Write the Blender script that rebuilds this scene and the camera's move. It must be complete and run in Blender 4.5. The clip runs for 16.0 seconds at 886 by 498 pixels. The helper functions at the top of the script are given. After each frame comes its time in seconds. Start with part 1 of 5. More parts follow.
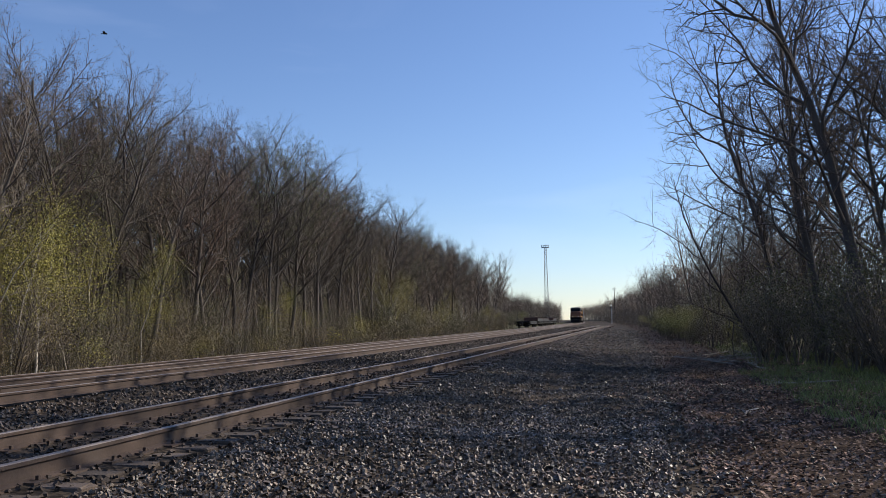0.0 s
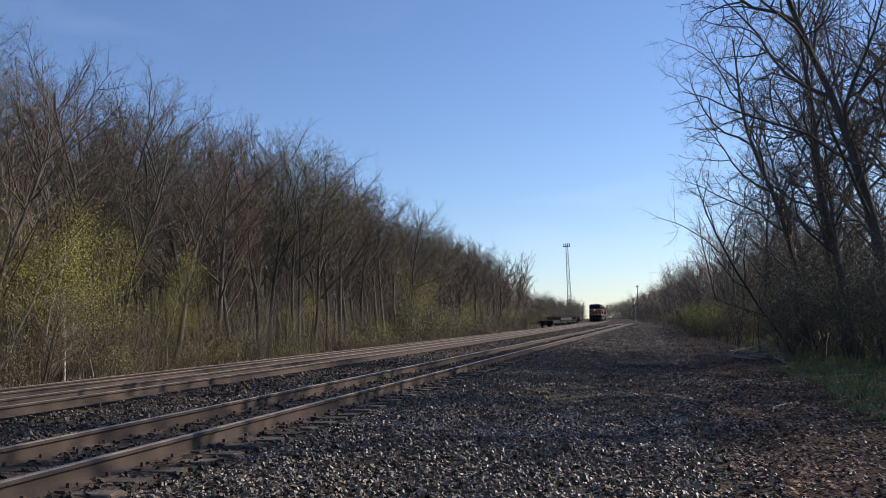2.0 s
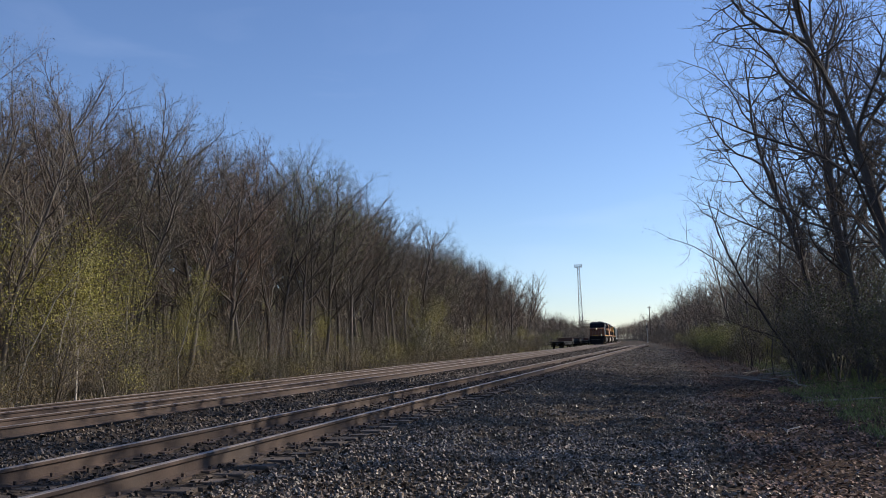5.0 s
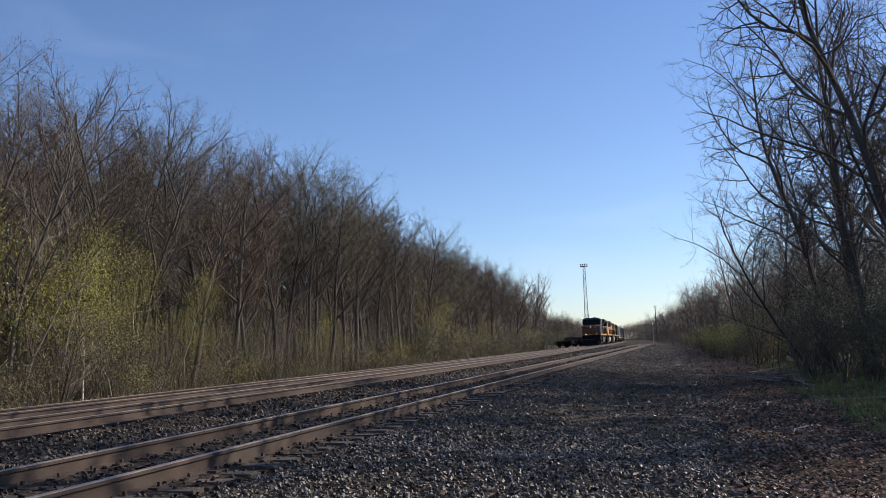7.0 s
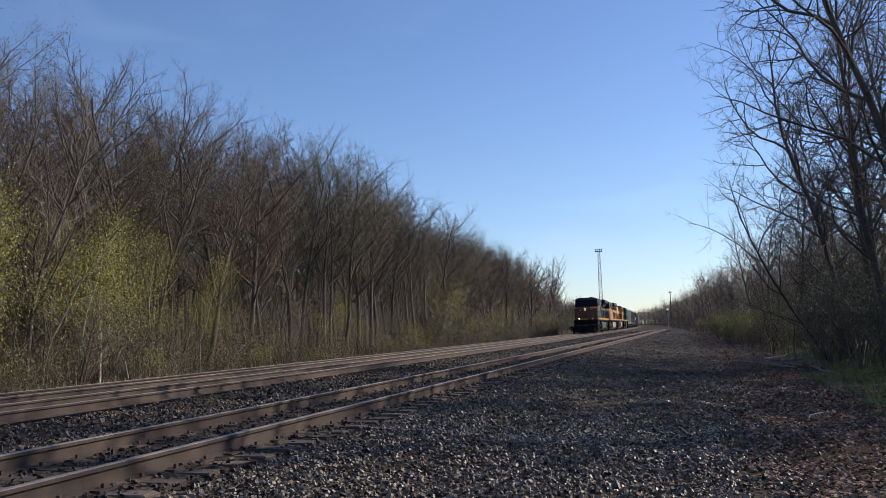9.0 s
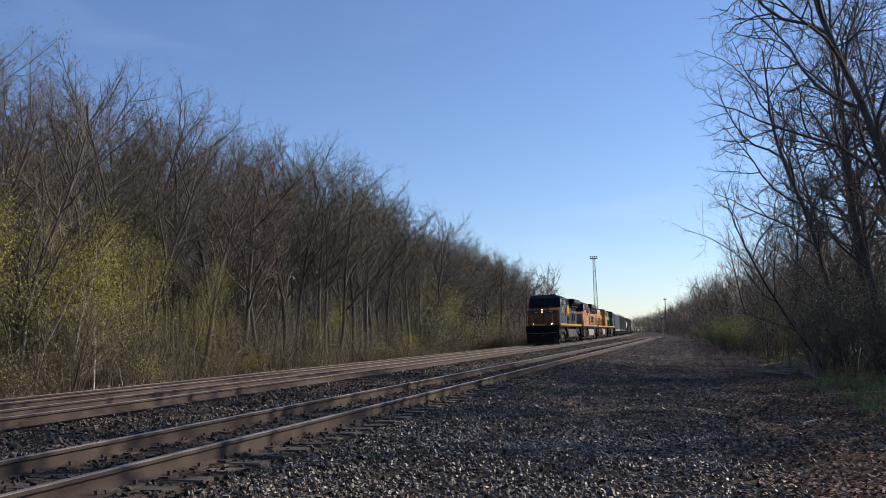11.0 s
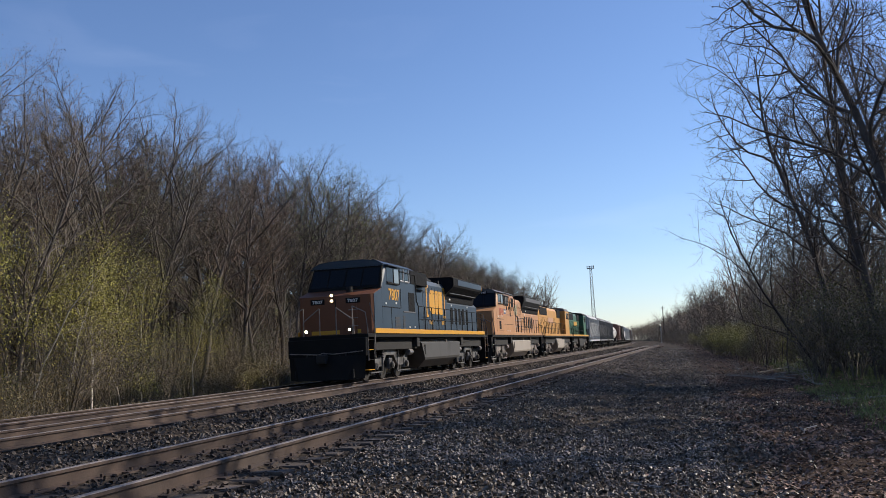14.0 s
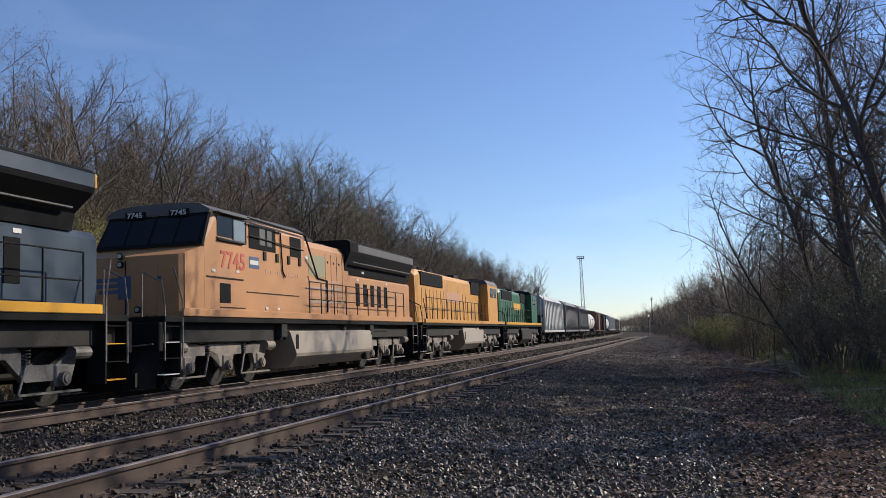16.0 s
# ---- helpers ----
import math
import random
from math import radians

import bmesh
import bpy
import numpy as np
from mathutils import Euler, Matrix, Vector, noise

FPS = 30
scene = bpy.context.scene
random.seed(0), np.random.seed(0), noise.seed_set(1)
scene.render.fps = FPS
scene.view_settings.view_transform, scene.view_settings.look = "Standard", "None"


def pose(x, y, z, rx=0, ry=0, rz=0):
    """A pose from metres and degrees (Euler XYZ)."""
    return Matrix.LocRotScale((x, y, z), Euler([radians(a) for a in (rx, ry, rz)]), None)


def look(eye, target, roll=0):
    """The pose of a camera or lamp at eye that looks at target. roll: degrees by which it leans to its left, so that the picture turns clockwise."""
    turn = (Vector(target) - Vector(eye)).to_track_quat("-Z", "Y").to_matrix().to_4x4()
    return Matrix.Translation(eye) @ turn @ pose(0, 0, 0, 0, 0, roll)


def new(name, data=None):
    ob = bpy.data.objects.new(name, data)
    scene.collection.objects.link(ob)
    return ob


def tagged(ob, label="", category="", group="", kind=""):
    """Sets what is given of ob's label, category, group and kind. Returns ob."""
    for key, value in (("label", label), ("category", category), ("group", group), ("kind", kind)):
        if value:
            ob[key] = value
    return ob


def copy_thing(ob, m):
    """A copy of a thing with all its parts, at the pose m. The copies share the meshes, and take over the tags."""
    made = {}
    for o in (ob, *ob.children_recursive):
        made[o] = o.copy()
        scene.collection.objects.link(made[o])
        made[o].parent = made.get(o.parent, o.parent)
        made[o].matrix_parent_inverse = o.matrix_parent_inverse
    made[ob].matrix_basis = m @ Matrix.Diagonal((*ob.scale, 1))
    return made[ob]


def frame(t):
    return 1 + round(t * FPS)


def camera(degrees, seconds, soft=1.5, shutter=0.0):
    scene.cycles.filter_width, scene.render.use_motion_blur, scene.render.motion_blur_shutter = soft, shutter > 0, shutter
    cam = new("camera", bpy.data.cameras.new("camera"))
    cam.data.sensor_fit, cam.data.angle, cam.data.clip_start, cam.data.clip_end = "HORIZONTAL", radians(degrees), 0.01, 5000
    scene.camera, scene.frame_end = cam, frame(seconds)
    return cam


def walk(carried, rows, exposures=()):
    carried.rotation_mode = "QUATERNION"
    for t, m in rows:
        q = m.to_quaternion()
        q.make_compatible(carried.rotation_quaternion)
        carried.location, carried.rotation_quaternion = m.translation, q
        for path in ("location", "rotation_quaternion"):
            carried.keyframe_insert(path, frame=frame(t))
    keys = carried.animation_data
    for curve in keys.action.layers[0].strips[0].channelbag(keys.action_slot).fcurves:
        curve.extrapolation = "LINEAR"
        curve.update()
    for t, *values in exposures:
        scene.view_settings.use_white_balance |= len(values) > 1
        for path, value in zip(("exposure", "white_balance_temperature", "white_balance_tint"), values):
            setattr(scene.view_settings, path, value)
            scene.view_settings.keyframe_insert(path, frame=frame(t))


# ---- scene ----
cam = camera(53.3, 16.0, soft=0.85)

# The camera is held by a standing-still onlooker beside the line: it only turns.  t, yaw, pitch, roll
EYE = (0.0, 0.0, 1.04)
TURNS = [
    (0.0, 12.43, 4.73, 1.12),
    (0.5, 12.45, 5.01, 1.87),
    (1.0, 12.86, 4.9, 1.8),
    (1.5, 13.36, 4.76, 2.07),
    (2.0, 13.91, 4.86, 2.28),
    (2.5, 14.14, 5.42, 2.13),
    (3.0, 14.22, 5.85, 2.08),
    (3.5, 14.41, 5.9, 2.04),
    (4.0, 14.48, 6.11, 2.09),
    (6.5, 14.86, 6.22, 1.87),
    (7.0, 14.99, 6.2, 2.11),
    (7.5, 15.02, 6.38, 2.31),
    (8.0, 15.12, 6.48, 1.87),
    (8.5, 15.6, 5.9, 1.36),
    (9.0, 15.91, 5.24, 1.87),
    (11.5, 15.57, 6.08, 1.72),
    (12.0, 15.93, 6.63, 2.16),
    (12.5, 14.81, 6.29, 2.74),
    (13.0, 14.18, 6.05, 2.1),
    (13.5, 14.68, 6.49, 2.31),
    (14.0, 15.48, 6.47, 2.83),
    (14.5, 15.74, 6.65, 2.82),
    (15.0, 15.76, 6.5, 2.92),
    (15.5, 15.26, 6., 2.69),
    (16.0, 14.78, 5.69, 2.13),
]
walk(cam, [(t, pose(*EYE, 90 + p, r, y)) for t, y, p, r in TURNS], exposures=[(0.0, 0.0), (16.0, 0.0)])

# ---- sky and sun ----
SUN_AZ = 39.0        # degrees ahead of the +x side
SUN_EL = 31.0
world = bpy.data.worlds.new("sky")
scene.world = world
world.use_nodes = True
wn, wl = world.node_tree.nodes, world.node_tree.links
sky = wn.new("ShaderNodeTexSky")
sky.sky_type = "NISHITA"
sky.sun_disc = False
sky.sun_elevation = radians(SUN_EL)
sky.sun_rotation = radians(90 - SUN_AZ)
sky.air_density, sky.dust_density, sky.ozone_density = 1.0, 0.1, 3.2
tc = wn.new("ShaderNodeTexCoord")
mp = wn.new("ShaderNodeMapping")
mp.inputs["Scale"].default_value = (1.3, 1.0, 8.0)
mp.inputs["Rotation"].default_value = (0.0, radians(16), radians(-20))
cl = wn.new("ShaderNodeTexNoise")
cl.inputs["Scale"].default_value = 1.6
cl.inputs["Detail"].default_value = 7.0
cl.inputs["Distortion"].default_value = 0.6
ramp = wn.new("ShaderNodeValToRGB")
ramp.color_ramp.elements[0].position, ramp.color_ramp.elements[1].position = 0.58, 0.85
ramp.color_ramp.elements[0].color, ramp.color_ramp.elements[1].color = (0, 0, 0, 1), (0.11, 0.11, 0.11, 1)
mixc = wn.new("ShaderNodeMixRGB")
mixc.inputs[2].default_value = (9.0, 9.5, 10.5, 1)
wl.new(tc.outputs["Generated"], mp.inputs["Vector"])
wl.new(mp.outputs["Vector"], cl.inputs["Vector"])
wl.new(cl.outputs["Fac"], ramp.inputs["Fac"])
wl.new(ramp.outputs["Color"], mixc.inputs[0])
wl.new(sky.outputs["Color"], mixc.inputs[1])
bg = next(n for n in wn if n.type == "BACKGROUND")
bg.inputs["Strength"].default_value = 0.126
tint = wn.new("ShaderNodeMixRGB")
tint.blend_type = "MULTIPLY"
tint.inputs[0].default_value = 1.0
tint.inputs[2].default_value = (0.92, 0.96, 1.135, 1)
wl.new(mixc.outputs["Color"], tint.inputs[1])
wl.new(tint.outputs["Color"], bg.inputs["Color"])

sun_data = bpy.data.lights.new("sun", "SUN")
sun_data.energy, sun_data.angle, sun_data.color = 5.0, radians(0.5), (1.0, 0.91, 0.78)
sun = new("sun", sun_data)
_e, _a = radians(SUN_EL), radians(SUN_AZ)
SUN_DIR = Vector((math.cos(_e) * math.cos(_a), math.cos(_e) * math.sin(_a), math.sin(_e)))
sun.matrix_world = look(SUN_DIR * 200, (0, 0, 0))


# ---- materials ----
def material(name, colour, colour2=None, rough=0.8, metal=0.0, scale=6.0, fine=60.0, bump=0.3, spread=0.0, island=0.0,
             stain=None, stain_scale=1.5, stain_at=0.55, spec=0.5, dist=0.02):
    """Two-tone noise at two scales with bump; spread varies each object, island each loose piece."""
    m = bpy.data.materials.new(name)
    m.use_nodes = True
    n, l = m.node_tree.nodes, m.node_tree.links
    b = n["Principled BSDF"]
    co = n.new("ShaderNodeTexCoord")
    na = n.new("ShaderNodeTexNoise")
    na.inputs["Scale"].default_value, na.inputs["Detail"].default_value = scale, 6.0
    nb = n.new("ShaderNodeTexNoise")
    nb.inputs["Scale"].default_value, nb.inputs["Detail"].default_value = fine, 4.0
    l.new(co.outputs["Object"], na.inputs["Vector"])
    l.new(co.outputs["Object"], nb.inputs["Vector"])
    mx = n.new("ShaderNodeMixRGB")
    c2 = colour2 or tuple(c * 0.65 for c in colour)
    mx.inputs[1].default_value, mx.inputs[2].default_value = (*c2, 1), (*colour, 1)
    add = n.new("ShaderNodeMath")
    add.operation = "MULTIPLY_ADD"
    add.inputs[1].default_value = 0.5
    l.new(nb.outputs["Fac"], add.inputs[0])
    half = n.new("ShaderNodeMath")
    half.operation = "MULTIPLY_ADD"
    half.inputs[1].default_value, half.inputs[2].default_value = 1.3, -0.4
    l.new(na.outputs["Fac"], half.inputs[0])
    l.new(half.outputs[0], add.inputs[2])
    add.use_clamp = True
    l.new(add.outputs[0], mx.inputs[0])
    out = mx.outputs[0]
    if stain:
        ns = n.new("ShaderNodeTexNoise")
        ns.inputs["Scale"].default_value, ns.inputs["Detail"].default_value = stain_scale, 8.0
        l.new(co.outputs["Object"], ns.inputs["Vector"])
        rp = n.new("ShaderNodeValToRGB")
        rp.color_ramp.elements[0].position, rp.color_ramp.elements[1].position = stain_at, stain_at + 0.15
        l.new(ns.outputs["Fac"], rp.inputs["Fac"])
        ms = n.new("ShaderNodeMixRGB")
        l.new(rp.outputs["Color"], ms.inputs[0])
        l.new(out, ms.inputs[1])
        ms.inputs[2].default_value = (*stain, 1)
        out = ms.outputs[0]
    if spread or island:
        src = n.new("ShaderNodeNewGeometry") if island else n.new("ShaderNodeObjectInfo")
        k = island or spread
        mr = n.new("ShaderNodeMapRange")
        mr.inputs["To Min"].default_value, mr.inputs["To Max"].default_value = 1 - k, 1 + k
        l.new(src.outputs["Random Per Island" if island else "Random"], mr.inputs["Value"])
        hs = n.new("ShaderNodeHueSaturation")
        l.new(mr.outputs[0], hs.inputs["Value"])
        l.new(out, hs.inputs["Color"])
        out = hs.outputs[0]
    l.new(out, b.inputs["Base Color"])
    b.inputs["Roughness"].default_value, b.inputs["Metallic"].default_value = rough, metal
    b.inputs["Specular IOR Level"].default_value = spec
    if bump:
        bp = n.new("ShaderNodeBump")
        bp.inputs["Strength"].default_value, bp.inputs["Distance"].default_value = bump, dist
        l.new(nb.outputs["Fac"], bp.inputs["Height"])
        l.new(bp.outputs["Normal"], b.inputs["Normal"])
    return m


def glow(name, colour, strength):
    m = bpy.data.materials.new(name)
    m.use_nodes = True
    b = m.node_tree.nodes["Principled BSDF"]
    b.inputs["Base Color"].default_value = (*colour, 1)
    b.inputs["Emission Color"].default_value = (*colour, 1)
    b.inputs["Emission Strength"].default_value = strength
    return m


M_STONE = material("ballast_stone", (0.285, 0.213, 0.152), (0.034, 0.025, 0.018), 0.42, scale=9, fine=50, island=0.8, bump=0.4)
M_RUSTY_STONE = material("rusty_ballast", (0.10, 0.07, 0.05), (0.04, 0.03, 0.025), 0.85, scale=9, fine=50, island=0.5)
M_STONE_BROWN = material("brown_ballast_stone", (0.19, 0.14, 0.10), (0.03, 0.023, 0.018), 0.65, scale=9, fine=50, island=0.8, bump=0.4)
M_DEADWOOD = material("grey_dead_wood", (0.42, 0.37, 0.31), (0.22, 0.19, 0.16), 0.9, scale=3, fine=25, bump=0.3)
M_RAIL = material("rusty_rail", (0.122, 0.08, 0.06), (0.046, 0.032, 0.025), 0.75, metal=0.2, scale=2, fine=40, bump=0.15, stain=(0.07, 0.05, 0.04), stain_scale=0.9)
M_RAILTOP = material("worn_rail_top", (0.34, 0.285, 0.25), (0.18, 0.145, 0.125), 0.5, metal=0.35, scale=2, fine=30, bump=0.05)
M_SLEEPER = material("weathered_sleeper", (0.15, 0.108, 0.08), (0.05, 0.037, 0.029), 0.9, scale=3, fine=35, spread=0.35, bump=0.6)
M_BARK = material("grey_brown_bark", (0.165, 0.14, 0.117), (0.07, 0.058, 0.049), 0.95, scale=2.0, fine=22, spread=0.3, bump=0.8)
M_TWIG = material("brown_twigs", (0.205, 0.17, 0.132), (0.10, 0.083, 0.066), 0.95, scale=1.5, fine=20, spread=0.35, bump=0)
M_TWIG_RED = material("reddish_budding_twigs", (0.215, 0.15, 0.11), (0.11, 0.08, 0.062), 0.95, scale=1.5, fine=20, spread=0.3, bump=0)
M_TWIG_BUD = material("small_tan_buds", (0.24, 0.18, 0.105), (0.13, 0.095, 0.06), 0.9, scale=2, fine=20, island=0.45, bump=0)
# Bark and twigs darkened: the shade of backlit trees put into the colour.
M_BARK_DARK = material("backlit_dark_bark", (0.125, 0.10, 0.085), (0.05, 0.041, 0.035), 0.95, scale=2.0, fine=22, spread=0.3, bump=0.8)
M_TWIG_DARK = material("backlit_dark_twigs", (0.15, 0.113, 0.092), (0.08, 0.06, 0.05), 0.95, scale=1.5, fine=20, spread=0.3, bump=0)
M_BIRCH = material("pale_bark", (0.50, 0.46, 0.40), (0.24, 0.215, 0.185), 0.9, scale=2.5, fine=14, spread=0.2, bump=0.3)
M_LEAF = material("young_yellow_green_leaves", (0.50, 0.44, 0.10), (0.30, 0.275, 0.06), 0.7, scale=2, fine=20, island=0.45, bump=0)
M_LEAF_LIGHT = material("pale_green_young_leaves", (0.28, 0.31, 0.11), (0.19, 0.22, 0.07), 0.7, scale=2, fine=20, island=0.4, bump=0)
M_LEAF_DARK = material("dark_shrub_leaves", (0.17, 0.16, 0.06), (0.08, 0.08, 0.03), 0.7, scale=2, fine=20, island=0.5, bump=0)
M_BUD = material("olive_brown_buds", (0.28, 0.22, 0.09), (0.16, 0.12, 0.06), 0.85, scale=2, fine=20, island=0.5, bump=0)
M_GRASS = material("spring_grass", (0.26, 0.28, 0.09), (0.14, 0.165, 0.05), 0.7, scale=3, fine=25, island=0.4, bump=0)
M_DRYGRASS = material("dry_straw_grass", (0.36, 0.28, 0.15), (0.20, 0.15, 0.085), 0.85, scale=3, fine=25, island=0.4, bump=0)
M_LITTER = material("dead_leaves", (0.34, 0.205, 0.145), (0.10, 0.06, 0.042), 0.85, scale=3, fine=25, island=0.55, bump=0)


# ---- the lie of the line ----
CURVE = 8.1e-5
CURVE_END = 900.0


def bend(y):
    """Sideways shift of the line at y: straight up to the onlooker, then a long left-hand curve."""
    if y <= 0:
        return 0.0
    if y < CURVE_END:
        return -CURVE * y * y
    return -CURVE * CURVE_END ** 2 - 2 * CURVE * CURVE_END * (y - CURVE_END)


def side_bend(y):
    """The nearer track runs straight and swings off to the right at a turnout far up the line."""
    return 2.5e-4 * max(0.0, y - 112.0) ** 2


def on_line(x, y, z=0.0):
    return (x + bend(y), y, z)


PROFILE = [(-3000, 14.0), (-150, 14.0), (-85, 14.0), (-60, 11.0), (-42, 4.6), (-30, 0.2), (-25, -0.55), (-19, -0.62), (-16.2, -0.5), (-15.2, -0.24), (-11.0, -0.21), (-10.2, -0.24), (-9.2, -0.36),
           (-8.0, -0.3), (-7.2, -0.235), (-6.5, -0.185), (-4.8, -0.185), (-4.2, -0.235), (-3.4, -0.27), (-2.0, -0.44), (0.2, -0.56), (1.2, -0.6), (5.0, -0.55), (12, -0.5), (80, -0.6), (3000, -0.6)]


def ground_z(x, y, rough=True):
    for (xa, za), (xb, zb) in zip(PROFILE, PROFILE[1:]):
        if x <= xb:
            z = za + (zb - za) * (x - xa) / (xb - xa)
            break
    else:
        z = PROFILE[-1][1]
    if x < -25 and z > -0.55:
        z = -0.55 + (z + 0.55) * min(1.0, max(0.0, (300 - y) / 130))
    if rough:
        out = 1.0 if (x > -3.0 or x < -16 or -10.5 < x < -7.9) else 0.25
        z += out * ((0.13 if -3.6 < x < 2 else 0.05) * noise.noise((x * 0.9, y * 0.5, 3.1)) + 0.02 * noise.noise((x * 3.1, y * 2.3, 1.1)))
    return z


def mesh_object(name, verts, faces, mat, parent=None, smooth=False):
    me = bpy.data.meshes.new(name)
    me.from_pydata(verts, [], faces)
    me.materials.append(mat)
    if smooth:
        me.polygons.foreach_set("use_smooth", [True] * len(me.polygons))
    ob = new(name, me)
    if parent:
        ob.parent = parent
    return ob


def part(name, bm, mat, parent, label=""):
    """Links a bmesh as one mesh object under a thing."""
    me = bpy.data.meshes.new(name)
    bmesh.ops.recalc_face_normals(bm, faces=bm.faces[:])
    bm.to_mesh(me)
    bm.free()
    me.materials.append(mat)
    ob = new(name, me)
    ob.parent = parent
    return tagged(ob, label)


# ---- ground ----
def ground_material():
    """Dark ballast on the track bed, leaf litter beside it, rough grass at the wood's edge."""
    m = bpy.data.materials.new("ground_cover")
    m.use_nodes = True
    n, l = m.node_tree.nodes, m.node_tree.links
    b = n["Principled BSDF"]
    co = n.new("ShaderNodeTexCoord")
    at = n.new("ShaderNodeAttribute")
    at.attribute_name = "cover"
    vor = n.new("ShaderNodeTexVoronoi")
    vor.inputs["Scale"].default_value = 18.0
    nz = n.new("ShaderNodeTexNoise")
    nz.inputs["Scale"].default_value, nz.inputs["Detail"].default_value = 2.2, 8.0
    nf = n.new("ShaderNodeTexNoise")
    nf.inputs["Scale"].default_value, nf.inputs["Detail"].default_value = 30.0, 5.0
    for x in (vor, nz, nf):
        l.new(co.outputs["Object"], x.inputs["Vector"])

    def mix(fac, a, c):
        x = n.new("ShaderNodeMixRGB")
        l.new(fac, x.inputs[0])
        for i, v in ((1, a), (2, c)):
            if isinstance(v, tuple):
                x.inputs[i].default_value = (*v, 1)
            else:
                l.new(v, x.inputs[i])
        return x.outputs[0]

    sep = n.new("ShaderNodeSeparateColor")
    l.new(at.outputs["Color"], sep.inputs[0])
    vs = n.new("ShaderNodeSeparateColor")
    l.new(vor.outputs["Color"], vs.inputs[0])
    stone = mix(vs.outputs[0], (0.018, 0.014, 0.011), (0.10, 0.076, 0.056))
    litter = mix(nf.outputs["Fac"], (0.016, 0.010, 0.007), (0.085, 0.052, 0.036))
    earth = mix(nz.outputs["Fac"], (0.045, 0.034, 0.022), (0.085, 0.085, 0.03))
    jit = n.new("ShaderNodeMath")
    jit.operation = "MULTIPLY_ADD"
    jit.inputs[1].default_value, jit.inputs[2].default_value = 1.4, -0.7
    l.new(nz.outputs["Fac"], jit.inputs[0])

    def edge(chan):
        a = n.new("ShaderNodeMath")
        a.operation = "ADD"
        l.new(chan, a.inputs[0])
        l.new(jit.outputs[0], a.inputs[1])
        a.use_clamp = True
        r = n.new("ShaderNodeValToRGB")
        r.color_ramp.elements[0].position, r.color_ramp.elements[1].position = 0.35, 0.65
        l.new(a.outputs[0], r.inputs["Fac"])
        return r.outputs["Color"]

    c = mix(edge(sep.outputs[0]), stone, litter)
    c = mix(edge(sep.outputs[1]), c, earth)
    l.new(c, b.inputs["Base Color"])
    b.inputs["Roughness"].default_value = 0.95
    b.inputs["Specular IOR Level"].default_value = 0.1
    bp = n.new("ShaderNodeBump")
    bp.inputs["Strength"].default_value, bp.inputs["Distance"].default_value = 0.6, 0.03
    l.new(vor.outputs["Distance"], bp.inputs["Height"])
    l.new(bp.outputs["Normal"], b.inputs["Normal"])
    return m


def build_ground():
    xs = [-3000, -1200, -500, -200, -100, -60, -40, -30] + [x * 1.0 for x in range(-26, -16)] + [-16 + 0.4 * i for i in range(16)] \
        + [-9.6 + 0.3 * i for i in range(50)] + [5.6, 6.5, 8, 10, 13, 18, 30, 60, 120, 300, 900, 3000]
    ys = [-3000, -800, -200, -60, -25, -10] + [-5 + 0.4 * i for i in range(90)] + [31 + 2 * i for i in range(40)] \
        + [112 + 8 * i for i in range(36)] + [420, 500, 650, 900, 1500, 3000]
    verts, cols = [], []
    for y in ys:
        for x in xs:
            far = abs(x) > 100 or y > 400
            verts.append((x + bend(min(y, 900)), y, ground_z(x, y, not far)))
            lit = 1.0 if x > 1.0 else (0.5 if x > 0.4 else 0.0)
            if x < -16.5:
                lit = 0.6
            grs = 1.0 if (x > 4.4 or x < -19.5) else (0.55 if x > 3.6 or x < -18 else 0.0)
            cols.append((lit, grs, 0, 1))
    w = len(xs)
    faces = [(j * w + i, j * w + i + 1, (j + 1) * w + i + 1, (j + 1) * w + i) for j in range(len(ys) - 1) for i in range(w - 1)]
    ob = mesh_object("ground", verts, faces, ground_material(), smooth=True)
    att = ob.data.color_attributes.new("cover", "FLOAT_COLOR", "POINT")
    att.data.foreach_set("color", [c for q in cols for c in q])
    tagged(ob, "dark gravel track bed with leaf litter and rough grass", "ground", kind="structure")


build_ground()


# ---- scattered stuff ----
def scatter_mesh(name, shape_v, shape_f, places, mat, label, category, parent=None, kind="stuff"):
    """Many small pieces in one mesh: places are rows of a 3x3 matrix and an offset."""
    sv = np.array(shape_v)
    vs, fs = [], []
    k = len(sv)
    for i, (mat3, off) in enumerate(places):
        vs.append(sv @ mat3.T + off)
    verts = np.concatenate(vs)
    faces = [tuple(a + i * k for a in f) for i in range(len(places)) for f in shape_f]
    ob = mesh_object(name, verts.tolist(), faces, mat, parent)
    return tagged(ob, label, category, kind=kind)


rng = np.random.default_rng(7)


def random_turn(r):
    q = r.normal(size=4)
    q /= np.linalg.norm(q)
    w, x, y, z = q
    return np.array([[1 - 2 * (y * y + z * z), 2 * (x * y - w * z), 2 * (x * z + w * y)],
                     [2 * (x * y + w * z), 1 - 2 * (x * x + z * z), 2 * (y * z - w * x)],
                     [2 * (x * z - w * y), 2 * (y * z + w * x), 1 - 2 * (x * x + y * y)]])


STONE_V = [(-.5, -.4, -.35), (.45, -.5, -.3), (.5, .35, -.4), (-.4, .5, -.3), (-.35, -.35, .4), (.3, -.4, .35), (.42, .3, .3), (-.3, .4, .45)]
STONE_F = [(4, 5, 6, 7), (0, 1, 5, 4), (1, 2, 6, 5), (2, 3, 7, 6), (3, 0, 4, 7)]


